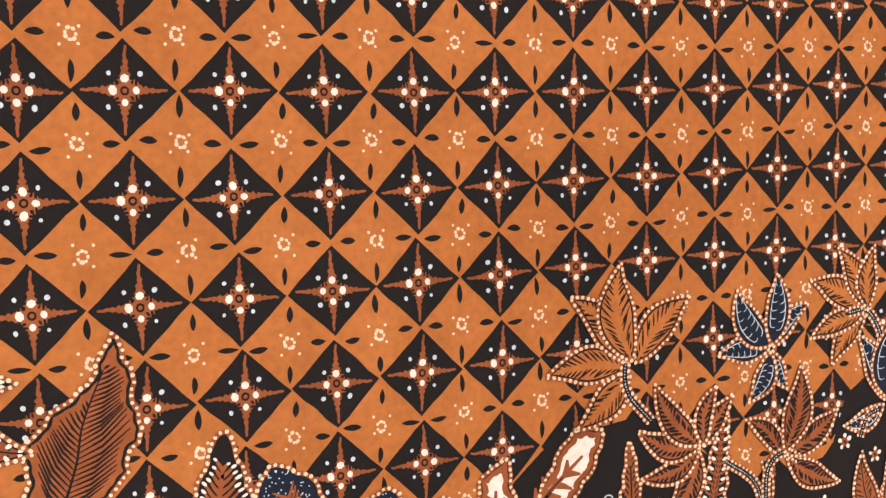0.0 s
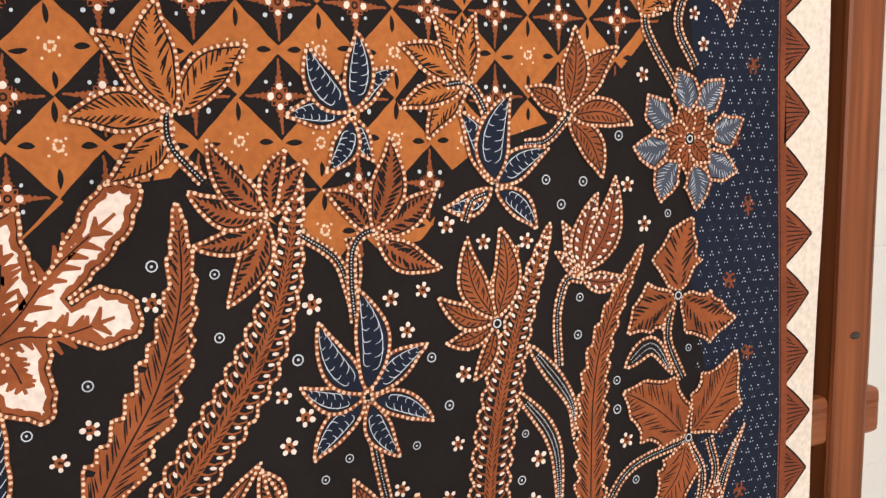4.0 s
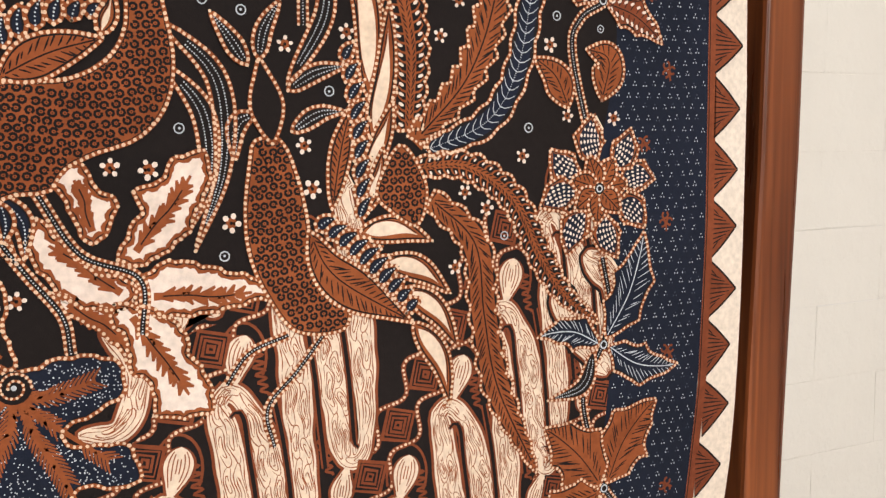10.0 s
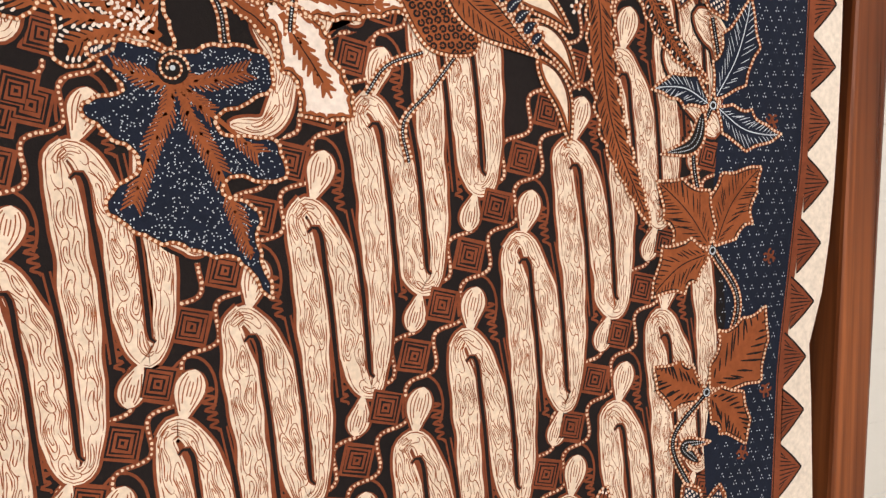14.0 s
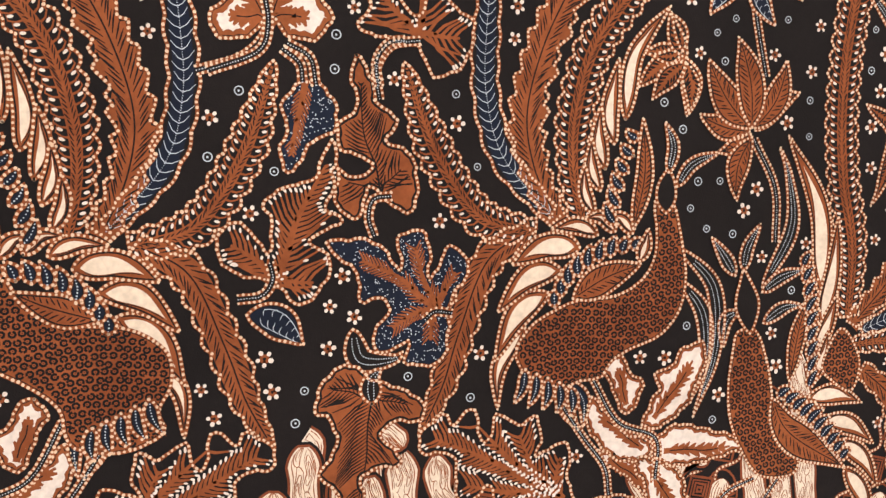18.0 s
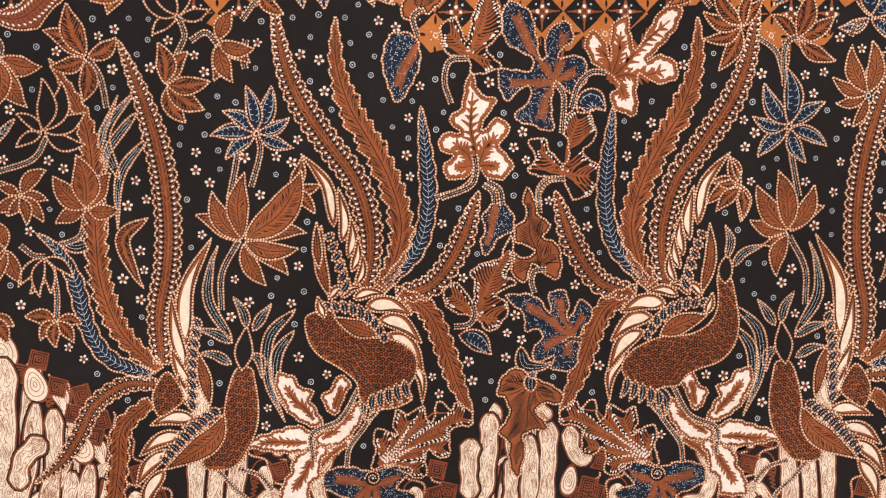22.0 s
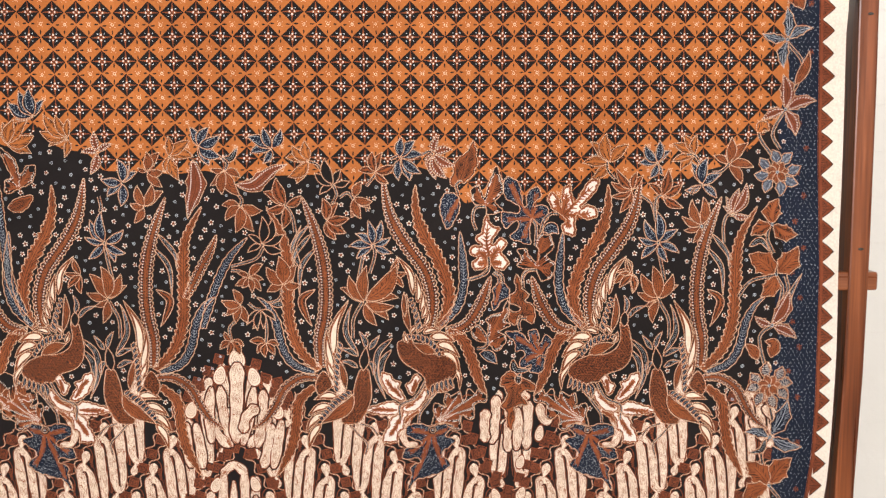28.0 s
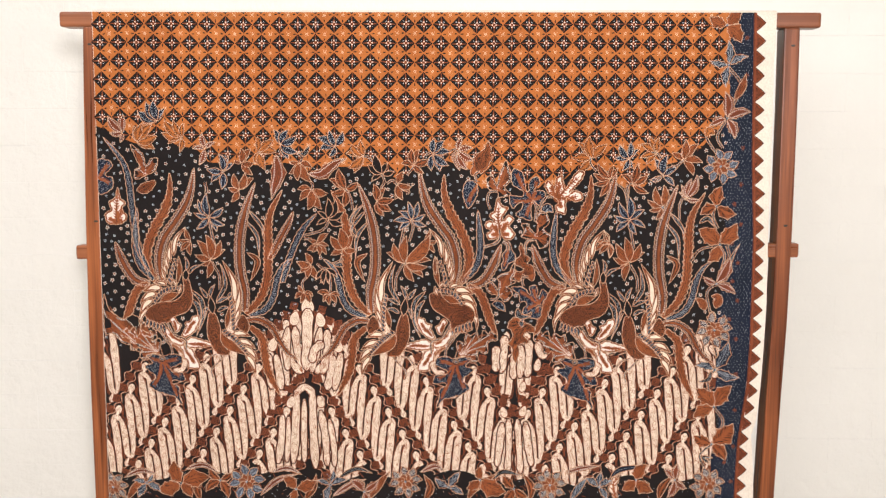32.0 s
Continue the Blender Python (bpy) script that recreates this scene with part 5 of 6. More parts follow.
def panel_common():
    plume("fern", [(215, 1092), (194, 1116), (187, 1140), (187, 1164), (191, 1207)], 11.4)
    plume("saw", [(217, 1090), (207, 1112), (204, 1134), (211, 1160), (223, 1184), (236, 1207), (244, 1235), (244, 1263)], 17.2)
    plume("vine", [(228, 1090), (224, 1112), (225, 1134), (233, 1160), (250, 1184), (267, 1210), (277, 1236), (283, 1271)], 17.0)
    plume("vine", [(208, 1086), (184, 1093), (166, 1119), (154, 1153)], 15.5)
    plume("ribbon", [(206, 1087), (187, 1075), (175, 1047), (168, 1026), (158, 1006)], 14.2)
    plume("saw", [(361, 1038), (384, 1063), (396, 1096), (398, 1134), (399, 1180), (405, 1206), (422, 1237)], 16.4)
    plume("vine", [(359, 1042), (360, 1073), (354, 1104), (352, 1135), (355, 1171), (364, 1208), (379, 1248)], 17.0)
    plume("fern", [(366, 1035), (392, 1046), (405, 1066), (412, 1096), (422, 1117), (435, 1128)], 11.4)
    plume("vine", [(362, 1029), (383, 1029), (403, 1016), (415, 994), (427, 977), (444, 964)], 11.8)
    plume("ribbon", [(367, 1018), (386, 1000), (390, 972), (396, 943), (414, 906)], 13.6)
    ornament_one()
    ornament_two()
    leaf("blade", [(273, 1077), (290, 1059), (291, 1030), (281, 1003)], 7)
    leaf("blade", [(274, 1063), (285, 1048), (286, 1027), (278, 1008)], 7)
    leaf("blade", [(314, 1056), (324, 1062), (336, 1065)], 6)
    leaf("blade", [(315, 1042), (325, 1048), (335, 1049)], 6)
    leaf("blade", [(302, 1048), (296, 1044), (295, 1032)], 6)
    leaf("blade", [(314, 1058), (328, 1083), (326, 1106), (321, 1119)], 6.5)
    leaf("feather", [(365, 1137), (381, 1124), (374, 1101), (369, 1092)], 9)
    leaf("blade", [(364, 1187), (381, 1164), (384, 1130)], 5.5)
    leaf("blade", [(370, 1203), (388, 1180), (390, 1164)], 5.5)
    stem([(305, 1192), (308, 1172), (313, 1149)])
    stem([(308, 1122), (319, 1101), (320, 1078)])
    stem([(301, 1231), (302, 1238), (300, 1248)])
    if PANEL[0] > 0:
        flower("navy", (305, 1193), [(317, 1170), (285, 1174), (330, 1181), (281, 1200), (328, 1209), (288, 1221), (302, 1231)], 0.34, heart="none", ripple=0.0)
        flower("hatch", (307, 1125), [(281, 1133), (330, 1142), (285, 1156), (323, 1156), (299, 1165)], 0.34, heart="none", ripple=0.0)
        flower("hatch", (307, 1125), [(290, 1117), (300, 1096)], 0.35, heart="none", ripple=0.0)
    flower("feather", (275, 1155), [(255, 1158), (275, 1132), (259, 1139), (267, 1175)], 0.35, heart="none", ripple=0.0)
    broad("white", [(242, 1033), (248, 1031), (250, 1025), (256, 1021), (255, 1014), (249, 1007), (244, 1014), (242, 1020), (238, 1027)], (249, 1011), [(244, 1028)], 47)
    broad("white", [(233, 1015), (240, 1008), (248, 999), (260, 994), (258, 986), (244, 988), (235, 997), (230, 1007)], (257, 991), [(235, 1008)], 47)
    broad("white", [(257, 1002), (261, 1012), (264, 1017), (263, 1024), (270, 1026), (275, 1033), (285, 1035), (286, 1025), (282, 1017), (279, 1010), (272, 1004), (264, 1000)], (262, 1004), [(281, 1029)], 47)
    broad("white", [(262, 993), (272, 1000), (284, 998), (293, 995), (300, 993), (308, 987), (300, 985), (290, 983), (277, 982), (264, 984)], (267, 989), [(301, 988)], 47)
    broad("white", [(255, 987), (266, 985), (276, 977), (278, 969), (283, 961), (285, 950), (277, 948), (267, 950), (265, 960), (259, 966), (258, 975), (254, 982)], (260, 983), [(278, 954)], 48)
    broad("white", [(237, 992), (248, 989), (259, 982), (262, 973), (261, 965), (254, 975), (245, 983), (238, 986)], (241, 989), [(258, 974)], 46)
    broad("navy", [(225, 969), (239, 971), (252, 968), (254, 959), (247, 953), (240, 948), (244, 943), (255, 940), (257, 929), (244, 928), (242, 923), (250, 917), (250, 907), (253, 891), (243, 901), (233, 904), (224, 908), (215, 911), (204, 922), (211, 934), (203, 944), (198, 952), (207, 958), (201, 968), (212, 971)], (224, 963), [(249, 964), (252, 936), (249, 900), (210, 920), (205, 964)], 45)
    broad("vein", [(160, 1006), (165, 1011), (169, 1013), (173, 1010), (180, 1014), (185, 1003), (189, 1006), (192, 1011), (200, 1007), (207, 1008), (210, 999), (209, 994), (217, 996), (222, 993), (222, 981), (223, 972), (211, 973), (203, 968), (193, 965), (189, 970), (189, 976), (186, 981), (179, 978), (174, 982), (173, 990), (170, 997), (161, 1000)], (220, 973), [(163, 1005), (181, 1010), (200, 1004), (219, 992), (192, 969), (176, 984)])
    curl((224, 964), 4.6)
    strand([(251, 980), (261, 966), (256, 947), (242, 946)], 11, 9, 8)
    strand([(218, 929), (221, 915), (232, 905)], 9, 11, 8)
    strand([(289, 982), (278, 987), (274, 977)], 8, 9, 8)
    strand([(437, 993), (451, 980), (455, 961)], 15, 13, 8)
    strand([(423, 982), (433, 961), (449, 943)], 12, 13, 8)
    stem([(233, 1024), (245, 1004), (263, 995), (263, 977)], 50, 3.0)
    stem([(219, 1014), (229, 999), (239, 985), (241, 973)], 50, 3.0)
    leaf("bar", [(221, 1024), (229, 1015), (229, 1003)], 6, 49)
    leaf("bar", [(217, 1021), (221, 1012), (227, 1002)], 6, 49)
    stem([(325, 971), (315, 959), (304, 947), (306, 933)], 50, 2.6)
    stem([(312, 972), (298, 967), (290, 957)], 50, 2.6)


def middle_leaves():
    broad("white", [(231, 1266), (229, 1256), (222, 1246), (215, 1237), (222, 1238), (229, 1232), (228, 1225), (218, 1222), (209, 1225), (206, 1217), (204, 1204), (194, 1206), (190, 1213), (193, 1220), (187, 1227), (178, 1235), (174, 1246), (179, 1251), (185, 1245), (188, 1238), (189, 1248), (191, 1256), (198, 1260), (201, 1252), (205, 1245), (210, 1251), (215, 1258), (222, 1266)], (188, 1223), [(228, 1262), (195, 1255), (180, 1246), (226, 1230), (199, 1209)])
    broad("white", [(100, 1225), (106, 1215), (114, 1210), (110, 1201), (108, 1193), (117, 1198), (123, 1191), (119, 1182), (125, 1170), (119, 1162), (109, 1163), (104, 1167), (97, 1163), (88, 1162), (83, 1168), (87, 1176), (81, 1180), (83, 1189), (91, 1191), (87, 1199), (93, 1206), (96, 1217)], (103, 1165), [(101, 1218), (118, 1190), (119, 1168), (88, 1169), (87, 1185)])
    broad("navy", [(125, 1269), (136, 1264), (141, 1251), (144, 1240), (147, 1241), (149, 1251), (158, 1257), (163, 1249), (157, 1239), (169, 1236), (171, 1224), (163, 1216), (155, 1220), (151, 1206), (150, 1194), (140, 1196), (130, 1201), (136, 1211), (133, 1218), (123, 1213), (120, 1228), (134, 1230), (136, 1237), (124, 1247), (121, 1259)], (155, 1220), [(128, 1264), (159, 1253), (167, 1229), (144, 1198), (124, 1221)])
    broad("vein", [(166, 1204), (175, 1201), (179, 1188), (173, 1177), (181, 1167), (177, 1153), (166, 1149), (159, 1158), (148, 1162), (138, 1166), (141, 1175), (138, 1183), (146, 1185), (151, 1178), (160, 1172), (162, 1183), (159, 1194)], (159, 1162), [(169, 1200), (177, 1162), (143, 1180)])
    flower("feather", (273, 1158), [(253, 1144), (276, 1133), (259, 1157), (267, 1174)], 0.35, heart="none", ripple=0.0)
    stem([(185, 1228), (176, 1228), (168, 1220), (164, 1206)], 59, 3.2)
    stem([(155, 1220), (159, 1212), (158, 1190)], 59, 3.2)
    stem([(103, 1174), (102, 1163), (93, 1154), (77, 1149)], 50, 3.2)
    stem([(110, 1159), (118, 1154), (120, 1144)], 50, 3.2)
    stem([(160, 1161), (149, 1159), (143, 1150), (144, 1139)], 50, 3.2)
    leaf("navy", [(168, 1203), (177, 1211), (186, 1204)], 14, 44)
    broad("vein", [(112, 1282), (119, 1257), (111, 1242), (117, 1232), (102, 1228), (97, 1236), (84, 1242), (82, 1256), (90, 1260), (97, 1250), (101, 1263), (106, 1275)], (98, 1237), [(111, 1276), (85, 1253), (113, 1235)])
    broad("navy", [(49, 1251), (61, 1252), (67, 1244), (66, 1229), (54, 1210), (47, 1221), (44, 1236)], (67, 1247), [(53, 1219)])
    broad("brown", [(83, 1314), (86, 1308), (88, 1300), (87, 1296), (89, 1291), (88, 1285), (85, 1280), (84, 1275), (79, 1270), (73, 1265), (68, 1267), (61, 1261), (56, 1266), (58, 1273), (60, 1279), (59, 1285), (62, 1289), (66, 1294), (71, 1298), (76, 1302), (80, 1309)], (67, 1266), [(82, 1309)], 58)
    stem([(68, 1267), (63, 1262), (66, 1251)], 62, 3.2)
    stem([(98, 1237), (86, 1235), (83, 1222), (87, 1209)], 50, 3.2)
    broad("brown", [(136, 1153), (141, 1146), (144, 1137), (150, 1131), (148, 1123), (155, 1118), (158, 1108), (156, 1098), (150, 1098), (144, 1102), (139, 1104), (135, 1096), (128, 1099), (127, 1112), (134, 1110), (139, 1115), (130, 1121), (129, 1129), (135, 1137), (134, 1146)], (144, 1102), [(137, 1149), (153, 1113), (130, 1108)])
    broad("navy", [(120, 1145), (127, 1137), (126, 1127), (118, 1123), (110, 1112), (106, 1119), (109, 1129), (107, 1136), (113, 1144)], (116, 1145), [(110, 1117)])
    broad("vein", [(125, 1121), (127, 1108), (123, 1099), (127, 1093), (118, 1086), (123, 1078), (120, 1069), (112, 1063), (105, 1068), (98, 1072), (88, 1076), (83, 1084), (87, 1092), (94, 1090), (100, 1084), (102, 1094), (101, 1101), (110, 1107), (118, 1110)], (102, 1069), [(124, 1116), (86, 1086), (118, 1070)])
    broad("navy", [(125, 1084), (137, 1085), (145, 1081), (151, 1075), (152, 1085), (160, 1086), (163, 1079), (164, 1071), (172, 1080), (178, 1072), (174, 1064), (171, 1057), (170, 1047), (166, 1037), (154, 1037), (153, 1044), (145, 1042), (141, 1048), (145, 1057), (143, 1062), (136, 1063), (134, 1072), (129, 1078)], (167, 1057), [(135, 1078), (157, 1083), (174, 1072), (147, 1050), (163, 1044)])
    broad("brown", [(119, 1027), (123, 1033), (131, 1036), (139, 1031), (148, 1027), (157, 1021), (158, 1014), (148, 1012), (144, 1007), (149, 997), (140, 994), (135, 990), (135, 979), (130, 965), (125, 975), (124, 987), (119, 994), (124, 1006), (122, 1016), (118, 1020)], (140, 1027), [(130, 971), (155, 1019), (122, 1028)], 47)
    stem([(154, 1161), (148, 1160), (143, 1153), (144, 1144)], 50, 3.2)
    stem([(148, 1102), (141, 1101), (139, 1094), (141, 1087)], 50, 3.2)
    stem([(101, 1078), (102, 1072), (98, 1066), (89, 1065)], 50, 3.4)
    stem([(102, 1176), (103, 1166), (99, 1156), (81, 1149)], 50, 3.4)
    stem([(108, 1157), (114, 1152), (115, 1145)], 50, 3.2)
    stem([(172, 1055), (165, 1056), (161, 1053)], 50, 3.2)
    leaf("blade", [(132, 1051), (135, 1039), (148, 1038), (152, 1041)], 9)
    leaf("navy", [(92, 1059), (103, 1056), (113, 1046)], 13)
    leaf("blade", [(139, 1021), (139, 1030), (143, 1035)], 8, 48)
    flower("hatch", (-47, 1121), [(-32, 1093), (-18, 1100), (-76, 1139), (-6, 1127), (-11, 1117), (-65, 1154), (-8, 1167), (-44, 1166)], 0.32, heart="none", ripple=0.0)
    flower("navy", (-36, 1190), [(-56, 1174), (-13, 1181), (-65, 1189), (-15, 1200), (-57, 1204), (-26, 1220), (-42, 1220)], 0.35, heart="none", ripple=0.0)
    stem([(-35, 1189), (-34, 1178), (-40, 1157)], 58, 3.4)


def gable_flowers():
    plume("fern", [(-242, 1089), (-228, 1134), (-209, 1174), (-186, 1200)], 10.8)
    plume("vine", [(-262, 1126), (-243, 1162), (-230, 1186), (-223, 1203)], 12.2)
    leaf("blade", [(-132, 1126), (-137, 1174), (-122, 1214)], 7)
    leaf("blade", [(-123, 1162), (-131, 1190), (-110, 1218)], 7)
    flower("hatch", (-185, 1152), [(-168, 1168), (-168, 1149), (-202, 1142), (-199, 1157), (-171, 1135), (-194, 1139), (-182, 1133)], 0.40, heart="none", ripple=0.0)
    flower("hatch", (-144, 1142), [(-124, 1143), (-164, 1134), (-128, 1166), (-164, 1164), (-149, 1177)], 0.45, heart="none", ripple=0.0)
    flower("hatch", (-195, 1118), [(-187, 1096), (-202, 1096), (-213, 1105), (-219, 1124), (-205, 1137)], 0.42, heart="none", ripple=0.0)
    flower("dark", (-172, 1113), [(-189, 1094), (-154, 1099), (-182, 1089), (-169, 1089), (-176, 1087)], 0.28, heart="none", ripple=0.0)
    flower("dark", (-169, 1191), [(-186, 1182), (-143, 1184), (-185, 1203), (-142, 1204), (-156, 1223), (-168, 1225)], 0.36, heart="none", ripple=0.0)
    flower("feather", (-208, 1074), [(-193, 1068), (-216, 1086), (-222, 1064), (-198, 1057), (-213, 1057)], 0.45, heart="none", ripple=0.0)
    flower("feather", (-166, 1072), [(-150, 1069), (-186, 1074), (-156, 1057), (-177, 1059), (-167, 1054)], 0.44, heart="none", ripple=0.0)
    leaf("blade", [(-162, 1122), (-150, 1119), (-132, 1128)], 7)
    stem([(-167, 1188), (-177, 1174), (-206, 1165)], 34, 3.2)
    stem([(-206, 1160), (-195, 1159), (-186, 1152)], 59, 3.2)
    stem([(-186, 1120), (-179, 1114), (-172, 1113)], 59, 3.2)
    stem([(-145, 1140), (-149, 1126), (-162, 1120)], 34, 3.0)
    stem([(-208, 1075), (-210, 1090), (-202, 1099)], 59, 3.2)
    stem([(-166, 1073), (-165, 1088), (-167, 1106)], 59, 3.2)


def flower_row():
    flower("fieldhatch", (245, 1288), [(213, 1288), (224, 1269), (222, 1313), (268, 1310), (241, 1323)], 0.37, heart="none", ripple=0.0)
    flower("fieldhatch", (345, 1297), [(329, 1279), (319, 1290), (319, 1311), (331, 1322), (348, 1322)], 0.35, heart="none", ripple=0.0)
    flower("navy", (302, 1288), [(309, 1273), (292, 1270), (279, 1288), (318, 1303), (287, 1310), (304, 1315)], 0.40, heart="none", ripple=0.0)
    flower("hatch", (386, 1287), [(402, 1263), (416, 1283), (368, 1297), (409, 1312), (389, 1319)], 0.37, heart="none", ripple=0.0)
    flower("navy", (355, 1262), [(373, 1246), (335, 1256), (378, 1275), (341, 1289), (362, 1295)], 0.39, heart="none", ripple=0.0)
    flower("feather", (273, 1256), [(258, 1229), (248, 1249), (247, 1266), (254, 1281), (286, 1274), (279, 1278)], 0.33, heart="none", ripple=0.0)
    flower("feather", (308, 1248), [(334, 1235), (291, 1264), (332, 1263), (315, 1281)], 0.35, heart="none", ripple=0.0)
    stem([(249, 1291), (243, 1291), (243, 1280), (252, 1269)], 63, 3.2)
    stem([(337, 1298), (345, 1298), (351, 1290), (353, 1281)], 63, 3.2)
    stem([(368, 1277), (377, 1278), (386, 1286)], 59, 3.2)
    stem([(343, 1251), (346, 1258), (351, 1260)], 63, 3.0)
    stem([(314, 1247), (307, 1250), (301, 1245), (300, 1234), (301, 1220)], 63, 3.2)
    stem([(283, 1250), (295, 1241), (300, 1227)], 59, 3.0)
    flower("hatch", (356, 1213), [(346, 1193), (335, 1208), (332, 1225), (365, 1241), (344, 1245), (357, 1248)], 0.32, 58, ripple=0.0)
    flower("dots", (392, 1226), [(414, 1225), (381, 1237), (384, 1248), (400, 1258), (408, 1264)], 0.32, heart="none", ripple=0.0)
    stem([(393, 1226), (386, 1226), (382, 1213), (383, 1194)], 59, 3.2)
    flower("navy", (-243, 1308), [(-230, 1285), (-215, 1296), (-252, 1331), (-228, 1331), (-216, 1322)], 0.44, heart="none", ripple=0.0)
    flower("navy", (-155, 1305), [(-166, 1288), (-181, 1300), (-185, 1319), (-165, 1331), (-144, 1329)], 0.42, heart="none", ripple=0.0)
    flower("hatch", (-212, 1280), [(-228, 1282), (-229, 1262), (-193, 1271), (-194, 1250), (-215, 1251)], 0.40, heart="none", ripple=0.0)
    flower("hatch", (-194, 1238), [(-216, 1238), (-212, 1220), (-168, 1232), (-178, 1207), (-200, 1206)], 0.42, heart="none", ripple=0.0)
    flower("feather", (-140, 1237), [(-144, 1210), (-163, 1232), (-121, 1250), (-166, 1254), (-151, 1271)], 0.42, heart="none", ripple=0.0)
    flower("fieldhatch", (-111, 1290), [(-126, 1264), (-136, 1272), (-139, 1294), (-131, 1309), (-116, 1315)], 0.42, heart="none", ripple=0.0)
    flower("dark", (-83, 1262), [(-99, 1251), (-105, 1277), (-63, 1267), (-73, 1281), (-93, 1294)], 0.38, heart="none", ripple=0.0)
    flower("feather", (-92, 1220), [(-80, 1197), (-68, 1205), (-64, 1223), (-77, 1241), (-96, 1247)], 0.42, heart="none", ripple=0.0)
    flower("feather", (-33, 1277), [(-17, 1264), (-53, 1279), (-9, 1286), (-24, 1301), (-36, 1302)], 0.40, heart="none", ripple=0.0)
    flower("hatch", (-59, 1247), [(-62, 1223), (-50, 1222), (-39, 1234), (-36, 1243), (-49, 1267)], 0.42, heart="none", ripple=0.0)
    flower("navy", (-3, 1294), [(-5, 1268), (8, 1267), (22, 1276), (25, 1297), (15, 1315), (-1, 1319)], 0.42, heart="none", ripple=0.0)
    flower("dots", (35, 1299), [(28, 1284), (39, 1269), (52, 1270), (62, 1285), (59, 1304), (43, 1321)], 0.38, heart="none", ripple=0.0)
    leaf("dots", [(-249, 1292), (-246, 1262), (-253, 1238), (-257, 1222)], 22, 58, 0.10)
    leaf("dots", [(-198, 1263), (-178, 1262), (-156, 1279), (-137, 1287)], 18, 58, 0.10)
    leaf("blade", [(-214, 1294), (-204, 1294), (-195, 1308)], 8, 58)
    stem([(-214, 1294), (-208, 1288), (-211, 1280)], 63, 3.4)
    stem([(-196, 1251), (-192, 1245), (-193, 1238)], 63, 3.4)
    stem([(-139, 1237), (-132, 1225), (-129, 1207)], 59, 3.4)
    stem([(-111, 1290), (-102, 1287), (-96, 1279)], 63, 3.2)
    stem([(-82, 1261), (-79, 1251), (-84, 1240)], 63, 3.2)
    stem([(-75, 1248), (-66, 1253), (-59, 1246)], 63, 3.2)
    stem([(-43, 1261), (-34, 1273), (-31, 1277)], 59, 3.0)
    stem([(-14, 1293), (-5, 1297), (-1, 1293)], 63, 3.2)
    stem([(24, 1299), (32, 1302), (37, 1297)], 63, 3.2)
    flower("fieldhatch", (-277, 1296), [(-282, 1278), (-266, 1268), (-248, 1296), (-252, 1315), (-278, 1320)], 0.42, heart="none", ripple=0.0)
    flower("navy", (-435, 1343), [(-457, 1339), (-422, 1363), (-466, 1360), (-452, 1373), (-440, 1377)], 0.42, heart="none", ripple=0.0)
    flower("fieldhatch", (-469, 1310), [(-440, 1300), (-436, 1321), (-443, 1339), (-473, 1336), (-459, 1340)], 0.42, heart="none", ripple=0.0)
    flower("fieldhatch", (-396, 1318), [(-401, 1295), (-419, 1308), (-429, 1326), (-424, 1345), (-410, 1345), (-394, 1341)], 0.37, heart="none", ripple=0.0)
    flower("dots", (-490, 1325), [(-495, 1310), (-511, 1325), (-513, 1351), (-488, 1354)], 0.40, heart="none", ripple=0.0)
    flower("dots", (-361, 1301), [(-371, 1275), (-381, 1301), (-344, 1311), (-365, 1326)], 0.37, heart="none", ripple=0.0)
    flower("navy", (-333, 1265), [(-336, 1237), (-352, 1249), (-359, 1269), (-315, 1278), (-324, 1288), (-339, 1293)], 0.40, heart="none", ripple=0.0)
    flower("hatch", (-304, 1278), [(-286, 1260), (-284, 1279), (-315, 1283), (-288, 1301), (-304, 1302)], 0.42, heart="none", ripple=0.0)
    flower("hatch", (-308, 1236), [(-321, 1217), (-325, 1240), (-285, 1255), (-299, 1263), (-316, 1262)], 0.42, heart="none", ripple=0.0)
    broad("vein", [(-477, 1305), (-461, 1293), (-454, 1277), (-446, 1284), (-437, 1283), (-441, 1267), (-455, 1259), (-471, 1254), (-472, 1267), (-466, 1273), (-471, 1286)], (-456, 1257), [(-473, 1300), (-442, 1279), (-468, 1261)])
    broad("brown", [(-470, 1235), (-461, 1246), (-441, 1250), (-446, 1237), (-458, 1230)], (-470, 1234), [(-445, 1248)])
    broad("white", [(-501, 1237), (-496, 1222), (-490, 1215), (-494, 1205), (-488, 1193), (-495, 1183), (-508, 1181), (-519, 1184), (-522, 1197), (-514, 1205), (-515, 1216), (-506, 1224)], (-506, 1180), [(-501, 1231), (-495, 1208), (-494, 1189), (-518, 1192)])
    broad("navy", [(-531, 1279), (-516, 1282), (-509, 1273), (-519, 1259), (-509, 1253), (-511, 1237), (-532, 1232)], (-532, 1254), [(-515, 1276), (-514, 1246)])
    broad("vein", [(-529, 1064), (-520, 1044), (-500, 1030), (-482, 1034), (-463, 1022), (-448, 1008), (-450, 990), (-466, 984), (-473, 976), (-490, 986), (-502, 991), (-516, 1004), (-529, 1010)], (-480, 988), [(-522, 1052), (-458, 1012), (-520, 1016)])
    plume("fern", [(-455, 1106), (-472, 1148), (-479, 1206), (-488, 1272), (-521, 1318)], 11.0)


